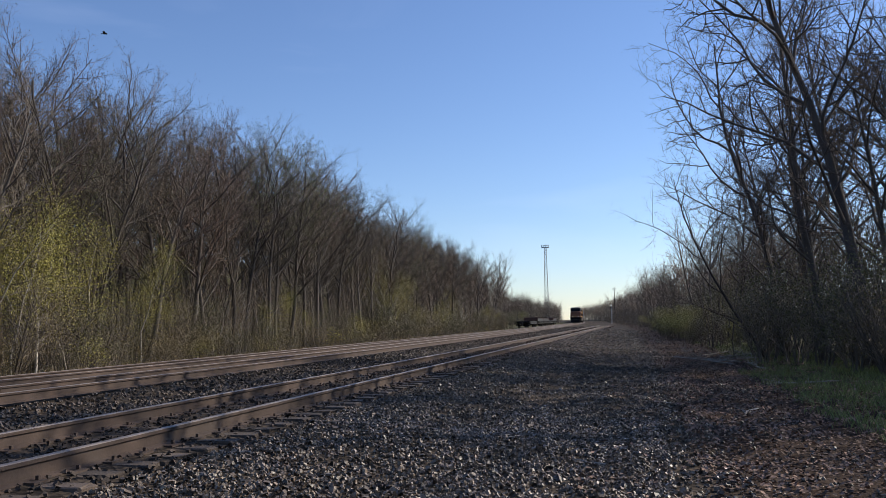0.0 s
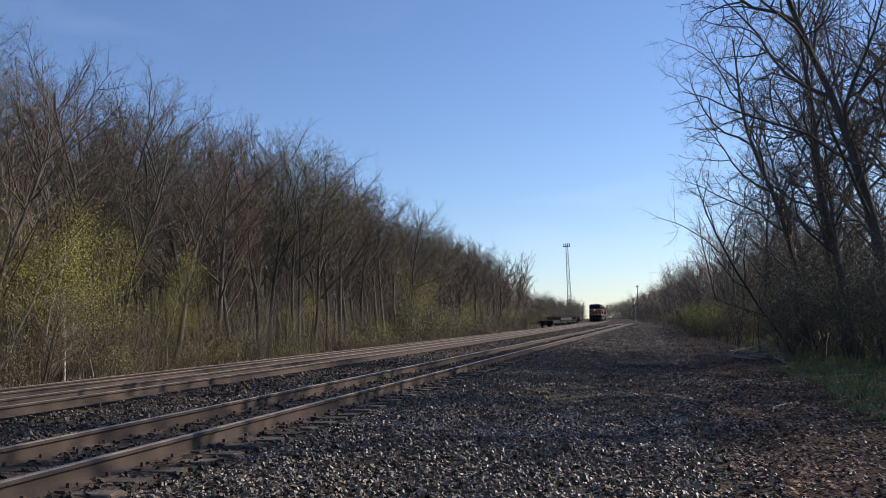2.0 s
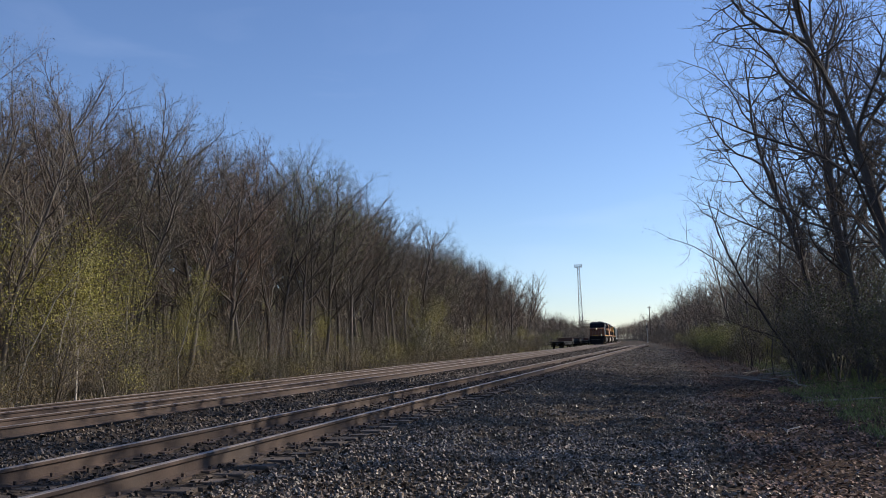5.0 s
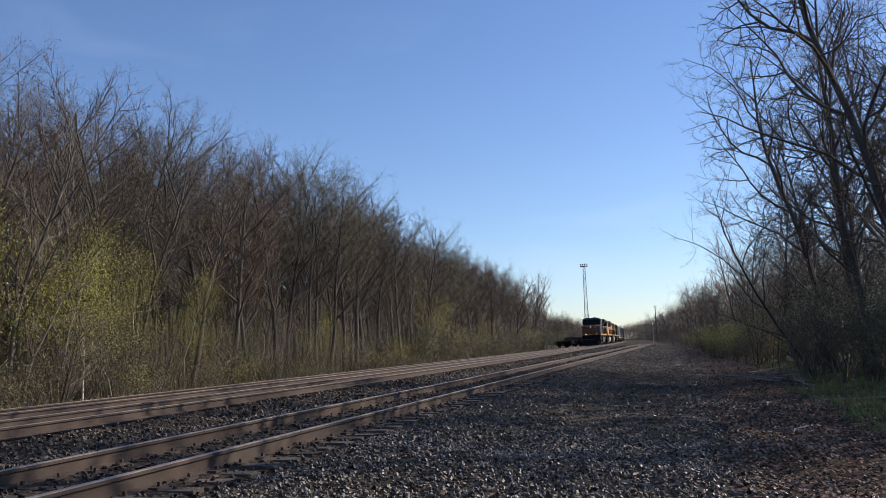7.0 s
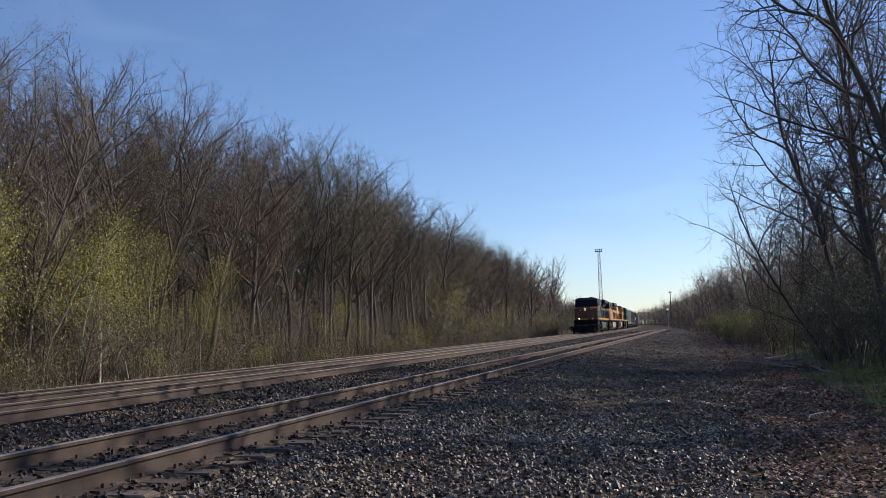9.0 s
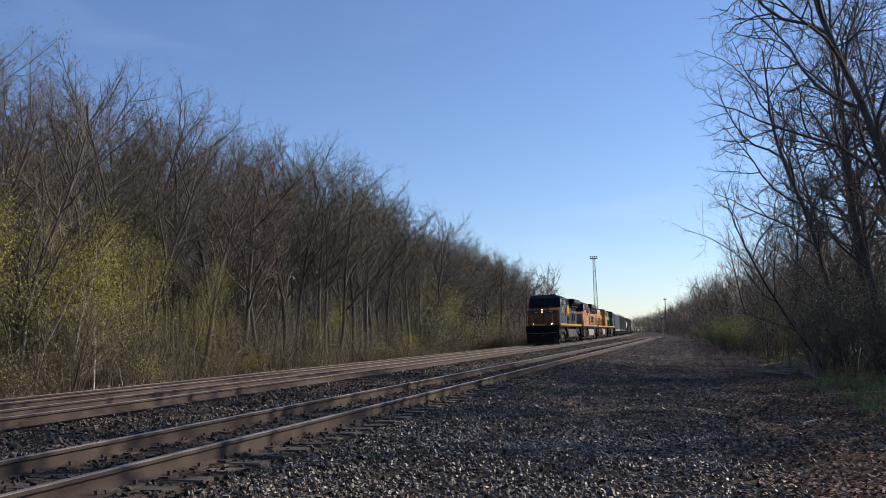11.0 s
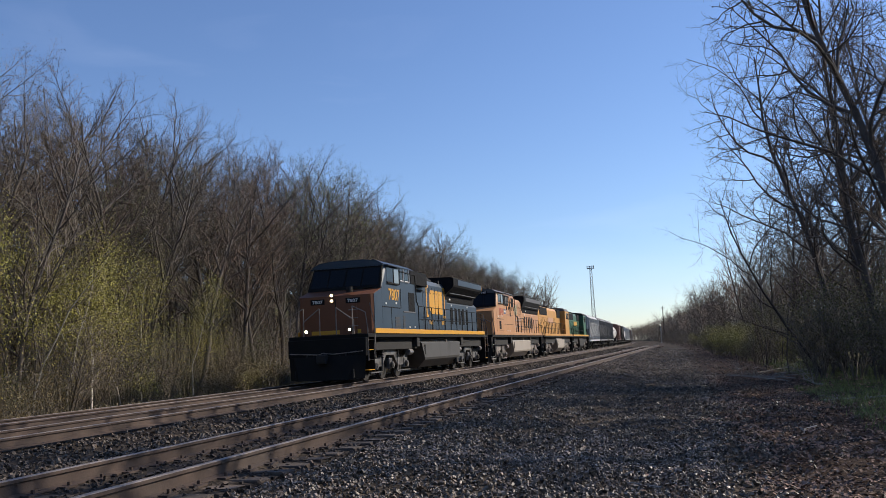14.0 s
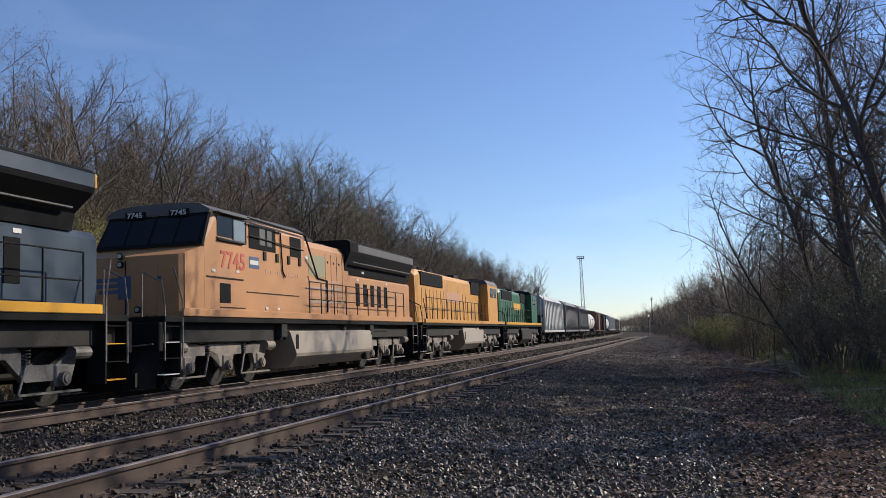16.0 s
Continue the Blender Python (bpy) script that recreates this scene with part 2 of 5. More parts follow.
def stones(bands, seed, smin=0.03, smax=0.07, lift=0.3):
    r = np.random.default_rng(seed)
    places = []
    for xa, xb, ya, yb, count in bands:
        for _ in range(count):
            x = r.uniform(xa, xb)
            y = ya + (yb - ya) * r.random() ** (1.5 if yb < 80 else 2.4)
            s = r.uniform(smin, smax) * (1 + 0.012 * max(0, y - 10))
            if r.random() < 0.05:
                s *= 1.5
            m3 = random_turn(r) * np.array([s, s * r.uniform(.6, 1.0), s * r.uniform(.45, .8)])
            places.append((m3, np.array(on_line(x, y, ground_z(x, y) + s * lift))))
    return places


scatter_mesh("ballast", STONE_V, STONE_F, stones([(-4.22, -2.0, 2.0, 12, 13000), (-2.0, 0.3, 4.0, 14, 17000), (-4.22, 0.4, 11, 120, 30000), (0.3, 1.0, 4, 40, 4200), (0.9, 2.4, 4, 40, 2600), (0.3, 1.6, 20, 120, 2600), (1.5, 3.4, 20, 120, 1200), (-4.2, 1.2, -6, 4, 4000)], 3, 0.02, 0.05),
             M_STONE, "loose dark grey crushed-stone ballast", "ballast")
scatter_mesh("ballast", STONE_V, STONE_F, stones([(-10.3, -7.2, 5, 40, 9000), (-10.2, -7.0, 35, 150, 6500), (-16.0, -14.2, 8, 60, 2500)], 4),
             M_STONE_BROWN, "loose brown-grey ballast between the tracks", "ballast")
scatter_mesh("ballast", STONE_V, STONE_F, stones([(-7.0, -4.2, 3, 40, 5000), (-6.9, -4.3, 35, 130, 3500), (-13.2, -11.7, 8, 50, 2000), (-13.2, -11.7, 45, 150, 2000)], 5, lift=0.1),
             M_RUSTY_STONE, "rust-stained ballast between the rails", "ballast")

# ---- tracks ----
RAIL_SECTION = [(-.075, -.185), (.075, -.185), (.075, -.172), (.012, -.150), (.010, -.050), (.036, -.040), (.037, -.008), (.028, 0), (-.028, 0), (-.037, -.008), (-.036, -.040),
                (-.010, -.050), (-.012, -.150), (-.075, -.172)]
RAIL_YS = [-40, -20] + [-10 + 2.5 * i for i in range(45)] + [105 + 8 * i for i in range(60)]


def rail(x, parent, name="rail", drop=0.0, label="", wobble=0.0, ys=RAIL_YS, curve=bend):
    verts, faces = [], []
    k = len(RAIL_SECTION)
    for y in ys:
        dx = wobble * noise.noise((y * 0.05, x, 0))
        verts += [(x + a + dx + curve(y), y, b - drop) for a, b in RAIL_SECTION]
    for j in range(len(ys) - 1):
        for i in range(k):
            faces.append((j * k + i, j * k + (i + 1) % k, (j + 1) * k + (i + 1) % k, (j + 1) * k + i))
    ob = mesh_object(name, verts, faces, M_RAIL, parent)
    ob.data.materials.append(M_RAILTOP)
    tops = [i % k in (6, 7, 8) for i in range(len(faces))]
    ob.data.polygons.foreach_set("material_index", [int(v) for v in tops])
    return tagged(ob, label)


def box_bm(bm, x0, x1, y0, y1, z0, z1, bevel=0.0):
    vs = [bm.verts.new((x, y, z)) for z in (z0, z1) for x, y in ((x0, y0), (x1, y0), (x1, y1), (x0, y1))]
    fs = [bm.faces.new([vs[i] for i in f]) for f in ((3, 2, 1, 0), (4, 5, 6, 7), (0, 1, 5, 4), (1, 2, 6, 5), (2, 3, 7, 6), (3, 0, 4, 7))]
    if bevel:
        es = list({e for f in fs for e in f.edges})
        bmesh.ops.bevel(bm, geom=es, offset=bevel, segments=1, affect="EDGES", clamp_overlap=True)
    return bm


def track(name, centre, label, y_near, n_parts, spacing=0.53, curve=bend, y_far=600.0):
    root = tagged(new(name), label, "railway track", kind="structure")
    for s in (-0.755, 0.755):
        rail(centre + s, root, label="rusty steel rail with a worn top", curve=curve, ys=[q for q in RAIL_YS if q <= y_far])
    me = None
    r = np.random.default_rng(int(-centre * 10))
    meshes = []
    for v in range(4):
        bm = box_bm(bmesh.new(), -1.3, 1.3, -0.115, 0.115, -0.17, 0.0, 0.012)
        for q in bm.verts:
            q.co.z += r.uniform(-.01, .006)
            q.co.y += r.uniform(-.012, .012)
            q.co.x += r.uniform(-.04, .04)
        me = bpy.data.meshes.new("sleeper")
        bm.to_mesh(me)
        bm.free()
        me.materials.append(M_SLEEPER)
        meshes.append(me)
    y = y_near
    for i in range(n_parts):
        ob = new("sleeper", meshes[i % 4])
        ob.parent = root
        ob.matrix_basis = pose(centre + curve(y) + r.uniform(-.05, .05), y, -0.183 + r.uniform(-.008, .0), 0, 0, math.degrees(2 * CURVE * max(y, 0)) + r.uniform(-1, 1))
        y += spacing
    places = []
    while y < min(420, y_far):
        places.append((np.diag([2.6, .23, .17]), np.array((centre + curve(y), y, -0.268))))
        y += spacing
    cube = [(x, yy, z) for z in (-.5, .5) for x, yy in ((-.5, -.5), (.5, -.5), (.5, .5), (-.5, .5))]
    scatter_mesh("far_sleepers", cube, STONE_F, places, M_SLEEPER, "", "", root)
    # plates and spikes on the nearer stretch
    bm_places = []
    y = y_near
    for i in range(min(n_parts, 90)):
        for s in (-0.755, 0.755):
            bm_places.append((np.diag([.34, .19, .02]), np.array((centre + s + curve(y), y, -0.176))))
            for dx in (-.095, .095):
                bm_places.append((np.diag([.03, .03, .05]), np.array((centre + s + dx + curve(y), y + .05, -0.155))))
        y += spacing
    scatter_mesh("tie_plates", cube, STONE_F, bm_places, M_RAIL, "", "", root)
    return root


T1, T2 = -5.63, -12.47
track("railway_track_1", T1, "rusty railway track on wooden sleepers in ballast", 0.5, 260, curve=side_bend, y_far=150.0)
track("railway_track_2", T2, "main railway track with worn rails on sleepers", 4.0, 160)
tagged(rail(-10.39, None, "loose_rail", label="long spare rail lying on the ballast beside the track", wobble=0.06), category="rail")
tagged(rail(-14.3, None, "loose_rail", label="long spare rail lying on the ballast beside the track", wobble=0.06), category="rail")


# ---- trees ----
def tube(points, radii, sides, verts, faces):
    """A tapering tube along points."""
    base = len(verts)
    prev = None
    n = len(points)
    for i, (p, rad) in enumerate(zip(points, radii)):
        d = points[min(i + 1, n - 1)] - points[max(i - 1, 0)]
        d = d / (np.linalg.norm(d) + 1e-9)
        u = np.cross(d, (0.3, 0.9, 0.2)) if prev is None else prev - d * prev.dot(d)
        u = u / (np.linalg.norm(u) + 1e-9)
        prev = u
        v = np.cross(d, u)
        for k in range(sides):
            a = 2 * math.pi * k / sides
            verts.append(tuple(p + rad * (math.cos(a) * u + math.sin(a) * v)))
    for i in range(n - 1):
        for k in range(sides):
            a, b = base + i * sides + k, base + i * sides + (k + 1) % sides
            faces.append((a, b, b + sides, a + sides))


def spike(start, tip, rad, verts, faces):
    """A pointed three-sided twig."""
    d = tip - start
    u = np.cross(d, (0.3, 0.9, 0.2))
    u = u / (np.linalg.norm(u) + 1e-9)
    v = np.cross(d, u)
    v = v / (np.linalg.norm(v) + 1e-9)
    b = len(verts)
    for k in range(3):
        a = 2.0944 * k
        verts.append(tuple(start + rad * (math.cos(a) * u + math.sin(a) * v)))
    verts.append(tuple(tip))
    faces += [(b, b + 1, b + 3), (b + 1, b + 2, b + 3), (b + 2, b, b + 3)]


def grow(r, start, way, length, radius, level, spec, wood, fine, tips):
    """One branch and all that springs from it."""
    npt = spec["points"][level]
    step = length / (npt - 1)
    pts, d = [np.array(start, float)], np.array(way, float)
    lean = spec["up"][level]
    for i in range(npt - 1):
        d = d + r.normal(size=3) * spec["wander"][level] + np.array((0, 0, lean))
        d /= np.linalg.norm(d)
        pts.append(pts[-1] + d * step)
    end = spec["end"][level]
    radii = [radius * (1 - (1 - end) * i / (npt - 1)) for i in range(npt)]
    if level == 0:
        radii[0] *= 1.35
    dest = wood if level < spec["fine_from"] else fine
    if npt == 2:
        spike(pts[0], pts[1], radius * 1.45, *dest)
    else:
        tube(pts, radii, spec["sides"][level], *dest)
    if level == len(spec["points"]) - 1:
        tips.append((pts[-1], d))
        return
    lo = spec["clear"][level]
    count = spec["count"][level]
    turn = r.uniform(0, 6.28)
    for c in range(count):
        f = lo + (1 - lo) * (c + r.uniform(0.1, 0.9)) / count
        i = min(int(f * (npt - 1)), npt - 2)
        p = pts[i] + (pts[i + 1] - pts[i]) * (f * (npt - 1) - i)
        axis = pts[i + 1] - pts[i]
        axis /= np.linalg.norm(axis)
        turn += 2.4 + r.uniform(-.5, .5)
        u = np.cross(axis, (0.31, 0.2, 0.93) if abs(axis[2]) < .8 else (1, 0, 0))
        u /= np.linalg.norm(u)
        v = np.cross(axis, u)
        side = math.cos(turn) * u + math.sin(turn) * v
        ang = radians(spec["angle"][level] * r.uniform(0.75, 1.25))
        way2 = math.cos(ang) * axis + math.sin(ang) * side
        ln = length * spec["ratio"][level] * (1 - spec["shrink"][level] * (f - lo) / (1 - lo)) * r.uniform(*spec["even"])
        rad2 = min(radius * (1 - (1 - end) * f) * 0.75, radius * spec["thin"][level])
        grow(r, p, way2, ln, rad2, level + 1, spec, wood, fine, tips)


FOREST = dict(dome=True, even=(.75, 1.12), points=[9, 7, 5, 3], up=[.02, .045, .05, .05], wander=[.06, .11, .17, .22], end=[.25, .25, .35, .4], sides=[7, 4, 3, 3], fine_from=2, clear=[.38, .25, .12],
              count=[15, 10, 8], angle=[34, 36, 42], ratio=[.46, .40, .40], shrink=[.35, .3, .3], thin=[.45, .48, .6])
FARWOOD = dict({k: v for k, v in FOREST.items() if k != "dome"}, wander=[.085, .18, .24], end=[.14, .25, .35], points=[6, 4, 2], count=[15, 9], sides=[5, 3, 3], clear=[.35, .15], fine_from=1, angle=[40, 45], ratio=[.33, .5], shrink=[.5, .3], thin=[.4, .45])
SAPLING = dict({k: v for k, v in FOREST.items() if k != "dome"}, points=[7, 4, 2], count=[16, 7], sides=[4, 3, 3], clear=[.22, .15], fine_from=1, angle=[38, 40], ratio=[.30, .45], shrink=[.5, .3], thin=[.4, .5])
BIGTREE = dict(even=(.7, 1.25), points=[11, 8, 7, 5, 2], up=[.01, .05, .045, .05, .06], wander=[.065, .16, .23, .30, .3], end=[.16, .2, .25, .4, .5], sides=[9, 6, 4, 3, 3], fine_from=3,
               clear=[.20, .18, .15, .12], count=[17, 8, 7, 5], angle=[44, 44, 50, 52], ratio=[.40, .46, .46, .42], shrink=[.45, .4, .35, .3], thin=[.34, .5, .58, .66])
SHRUB = dict({k: v for k, v in FOREST.items() if k != "dome"}, points=[4, 3, 2], count=[9, 7], sides=[3, 3, 3], clear=[.1, .1], fine_from=1, angle=[38, 42], ratio=[.6, .5], shrink=[.4, .3], thin=[.5, .5])


def leaf_cloud(r, tips, per_tip, size, spread):
    verts, faces = [], []
    for p, d in tips:
        for _ in range(per_tip):
            c = p + r.normal(size=3) * spread
            m3 = random_turn(r) * size * r.uniform(.6, 1.3)
            b = len(verts)
            for q in ((-.5, 0, 0), (0, -.3, 0.05), (.5, 0, 0), (0, .3, 0.05)):
                verts.append(tuple(c + m3 @ np.array(q)))
            faces.append((b, b + 1, b + 2, b + 3))
    return verts, faces


class TreeKind:
    """Trunk and crown meshes of one grown tree, placed as often as wanted."""

    def __init__(self, seed, spec, height, radius, bark, twig, leaf=None, per_tip=1, leaf_size=.08, spread=.12, lean=(0, 0), stems=1):
        r = np.random.default_rng(seed)
        wood, fine, tips = ([], []), ([], []), []
        for s in range(stems):
            a = r.uniform(0, 6.28)
            tilt = 0 if stems == 1 else r.uniform(.1, .5)
            way = np.array((lean[0] + tilt * math.cos(a), lean[1] + tilt * math.sin(a), 1.0))
            way /= np.linalg.norm(way)
            st = np.array((0, 0, -.15)) if stems == 1 else np.array((.25 * math.cos(a), .25 * math.sin(a), -.1))
            grow(r, st, way, height * (1 if stems == 1 else r.uniform(.6, 1)), radius, 0, spec, wood, fine, tips)
        if stems == 1 and "dome" in spec:
            k = height / float(np.quantile([q[2] for q in fine[0]], .97))
            for lst in (wood[0], fine[0]):
                lst[:] = [(q[0] * k, q[1] * k, q[2] * k) for q in lst]
            tips = [(p * k, d) for p, d in tips]
        self.meshes = []
        for nm, (v, f), mat in (("trunk", wood, bark), ("crown", fine, twig)):
            me = bpy.data.meshes.new(nm)
            me.from_pydata(v, [], f)
            me.materials.append(mat)
            me.polygons.foreach_set("use_smooth", [True] * len(f))
            self.meshes.append((nm, me))
        if leaf:
            v, f = leaf_cloud(r, tips, per_tip, leaf_size, spread)
            me = bpy.data.meshes.new("foliage")
            me.from_pydata(v, [], f)
            me.materials.append(leaf)
            self.meshes.append(("foliage", me))

    def place(self, name, x, y, turn, size, label, group, category="tree"):
        root = tagged(new(name), label, category, group)
        root.matrix_basis = pose(x + bend(y), y, ground_z(x, y, False), 0, 0, turn) @ Matrix.Diagonal((size, size, size, 1))
        for nm, me in self.meshes:
            ob = new(nm, me)
            ob.parent = root
        return root


bare = [TreeKind(10 + i, dict(FOREST, clear=[(.22, .40, .30, .36, .18, .42, .28)[i], .22, .12], angle=[(36, 42, 48, 34, 44, 38, 52)[i], 38, 44]), 13.9, .16 + .02 * (i % 3), M_BARK, (M_TWIG, M_TWIG, M_TWIG_RED)[i % 3], M_TWIG_BUD, 2, .05, .06) for i in range(7)]
budding = [TreeKind(30 + i, dict(FOREST, clear=[.2, .2, .12], angle=[42, 40, 44]), 13.6, .15, M_BARK, (M_TWIG_RED, M_TWIG)[i % 2], M_BUD, 2, .055, .08) for i in range(2)]
greening = [TreeKind(40 + i, dict(SAPLING, count=[18, 8], ratio=[.34, .45], wander=[.16, .22, .25]), 6.5, .045, M_BIRCH, M_TWIG, M_LEAF, 27, .066, .29) for i in range(2)]
leafing = TreeKind(45, FOREST, 13.6, .15, M_BARK, M_TWIG, M_LEAF_LIGHT, 5, .065, .17)
pale = [TreeKind(50 + i, dict(SAPLING, wander=[.22, .25, .25]), 6.0, .035, M_BIRCH, M_BIRCH, M_BUD, 1, .07, .1) for i in range(2)]
farwood = [TreeKind(60 + i, FARWOOD, 14.0, .16, M_BARK, (M_TWIG, M_TWIG_RED)[i % 2]) for i in range(4)]
shrubs = [TreeKind(70 + i, SHRUB, 3.0, .03, M_TWIG, M_TWIG, (M_BUD, M_LEAF_DARK, M_LEAF)[i], (2, 5, 9)[i], (.06, .08, .07)[i], .16, stems=6) for i in range(3)]


lowbrush = [TreeKind(74 + i, dict(SHRUB, count=[6, 5]), 1.6, .018, M_TWIG, M_TWIG, (M_BUD, M_LEAF_DARK, M_LEAF)[i], 4, .06, .14, stems=5) for i in range(3)]
leaning = TreeKind(47, dict(FOREST, clear=[.25, .2, .12], up=[.03, .05, .03, .02]), 10.5, .15, M_BARK, M_TWIG_RED, lean=(.1, .42))
thicket = [TreeKind(90 + i, dict(SAPLING, count=[12, 5], clear=[.10, .12], angle=[52, 45], ratio=[.42, .45], wander=[.14, .2, .25]), 6.0, .035, M_BARK, (M_TWIG, M_TWIG_RED)[i % 2], (M_BUD, None)[i % 2], 1, .08, .12) for i in range(3)]


def joined(name, rows, label, category):
    """Many trees of the given kinds as one mesh: rows of kind, x, y, turn, size."""
    vs, fs, totals, mi, mats, n = [], [], [], [], [], 0
    for kind, x, y, turn, size in rows:
        m = np.array(pose(x + bend(y), y, ground_z(x, y, False), 0, 0, turn))
        for nm, me in kind.meshes:
            co = np.empty(len(me.vertices) * 3)
            me.vertices.foreach_get("co", co)
            vs.append((co.reshape(-1, 3) * size) @ m[:3, :3].T + m[:3, 3])
            idx = np.empty(len(me.loops), int)
            me.loops.foreach_get("vertex_index", idx)
            tot = np.empty(len(me.polygons), int)
            me.polygons.foreach_get("loop_total", tot)
            fs.append(idx + n)
            totals.append(tot)
            mat = me.materials[0]
            if mat not in mats:
                mats.append(mat)
            mi.append(np.full(len(tot), mats.index(mat)))
            n += len(me.vertices)
    v, f, tot = np.concatenate(vs), np.concatenate(fs), np.concatenate(totals)
    me = bpy.data.meshes.new(name)
    me.vertices.add(len(v))
    me.vertices.foreach_set("co", v.ravel())
    me.loops.add(f.size)
    me.loops.foreach_set("vertex_index", f)
    me.polygons.add(len(tot))
    me.polygons.foreach_set("loop_start", np.cumsum(tot) - tot)
    for mat in mats:
        me.materials.append(mat)
    me.polygons.foreach_set("material_index", np.concatenate(mi))
    me.update(calc_edges=True)
    return tagged(new(name, me), label, category, kind="stuff")


def build_left_wood():
    r = np.random.default_rng(5)
    lab = {"bare": "tall bare brown tree in the wood's edge", "bud": "tall tree with olive-brown spring buds", "green": "slender pale-barked tree with yellow-green young leaves",
           "pale": "thin pale-barked sapling with few buds"}
    # the front of the wood
    for row in range(3):
        x0 = -22.0 - row * 2.4
        y = 10.0 + row * 1.1
        while y < 128:
            step = 2.1 + 0.009 * y
            x, yy = x0 + r.uniform(-1.2, 1.2), y + r.uniform(-1, 1)
            size = r.uniform(.86, 1.03) * (0.95 + .06 * row) * (.90 + .10 * min(1, yy / 42)) * (1 if yy < 84 else .88)
            k = r.integers(0, 10)
            if k < 7:
                bare[k].place("bare_tree", x, yy, r.uniform(0, 360), size, lab["bare"], "wood west of the line")
            else:
                budding[k % 2].place("budding_tree", x, yy, r.uniform(0, 360), size, lab["bud"], "wood west of the line")
            y += step
    for y, x, sz in ((49, -21.2, .98), (55, -21.3, 1.02), (20, -22.5, .6), (88, -22.5, .75), (40, -25, .9), (66, -24.5, .95), (100, -24, .9), (33, -23.5, .7)):
        leafing.place("budding_tree", x, y, r.uniform(0, 360), sz, "tall tree with thin light-green young leaves", "wood west of the line")
    for i in range(11):
        bare[i % 5].place("bare_tree", -25 - 6 * r.random(), 140 + 5.5 * i, r.uniform(0, 360), r.uniform(.85, 1.05), lab["bare"], "wood west of the line")
    # slender edge trees and brush
    for i in range(24):
        y = 12 + 120 * r.random() ** 1.3
        x = -20.2 - 2.5 * r.random()
        pale[i % 2].place("sapling", x, y, r.uniform(0, 360), r.uniform(.5, 1.05), lab["pale"], "saplings along the wood")
    for y, x, s in ((26.0, -19.6, 1.0), (27.3, -20.4, 1.0), (28.9, -20.6, .95), (25.2, -19.9, .9), (26.6, -20.4, 1.05), (28.0, -19.8, .85), (29.6, -20.1, .8), (24.0, -20.3, .9), (22.2, -20.0, .8), (33.5, -20.2, .75), (36, -20.5, .6), (20.5, -20.3, .95), (18.5, -20.2, .9),
                    (46, -20.5, .6), (54, -20.6, .55), (72, -20.6, .9), (76, -21, 1.2), (79, -21.2, 1.3), (82, -21, 1.0), (97, -21, .6), (110, -21.5, .9)):
        greening[int(y) % 2].place("young_tree", x, y, r.uniform(0, 360), s, lab["green"], "greening trees along the wood")
    for i in range(110):
        y = 12 + 150 * r.random() ** 1.2
        x = -19.6 - 3.0 * r.random()
        k = 2 if r.random() < .09 else int(r.random() < .4)
        shrubs[k].place("shrub", x, y, r.uniform(0, 360), r.uniform(.5, 1.1), "tangled brown and green brush at the wood's edge", "brush along the wood", "shrub")
    rows = []
    for i in range(170):
        y = 16 + 115 * r.random() ** 1.25
        k = 2 if r.random() < .06 else int(r.random() < .45)
        rows.append((lowbrush[k], -18.5 - 1.9 * r.random(), y, r.uniform(0, 360), r.uniform(.5, 1.15)))
    joined("low_brush", rows, "low brown and olive brush beside the gravel", "brush")
    leaning.place("leaning_tree", -20.6, 34.5, 0, 1.0, "dark bare tree leaning along the wood's edge", "wood west of the line")
    rows = []
    for i in range(620):
        y = 8 + 140 * r.random() ** 1.2
        rows.append((thicket[i % 3], -20.8 - 9 * r.random() ** 1.3, y, r.uniform(0, 360), r.uniform(.45, 1.2)))
    joined("underwood", rows, "dense brown underwood of thin stems", "underwood")
    rows = []
    for i in range(200):
        y = 5 + 150 * r.random()
        rows.append((farwood[i % 4], -28 - 14 * r.random(), y, r.uniform(0, 360), r.uniform(.78, 1.0)))
    # the wood as it runs on into the distance
    for i in range(380):
        y = 128 + 420 * r.random()
        x = -24 - 22 * r.random() - (9 if y > 170 else 0)
        rows.append((farwood[i % 4], x, y, r.uniform(0, 360), r.uniform(.75, 1.05) * (1 if y < 180 else .85)))
    for i in range(420):
        y = 230 + 620 * r.random()
        rows.append((farwood[i % 4], -23 - 20 * r.random() - (6 if y < 330 else 0), y, r.uniform(0, 360), r.uniform(.55, .85)))
    joined("far_wood", rows, "deep bare brown woodland behind the edge trees", "woodland")
    rows = []
    for i in range(420):
        y = 128 + 400 * r.random()
        rows.append((thicket[i % 3], -23 - 16 * r.random() - (8 if y > 170 else 0), y, r.uniform(0, 360), r.uniform(.6, 1.3)))
    joined("far_underwood", rows, "distant brown underwood", "underwood")
    rows = []
    for i in range(260):
        y = 300 + 520 * r.random()
        rows.append((thicket[i % 3], -21 - 12 * r.random(), y, r.uniform(0, 360), r.uniform(.9, 1.6)))
    joined("far_underwood", rows, "distant brown underwood", "underwood")
    for i in range(40):
        y = 125 + 190 * r.random()
        shrubs[(0, 1, 1, 2)[i % 4]].place("shrub", -22 - 6 * r.random() - (8 if y > 175 else 0), y, r.uniform(0, 360), r.uniform(.8, 1.6), "distant brown and green brush", "distant brush", "shrub")


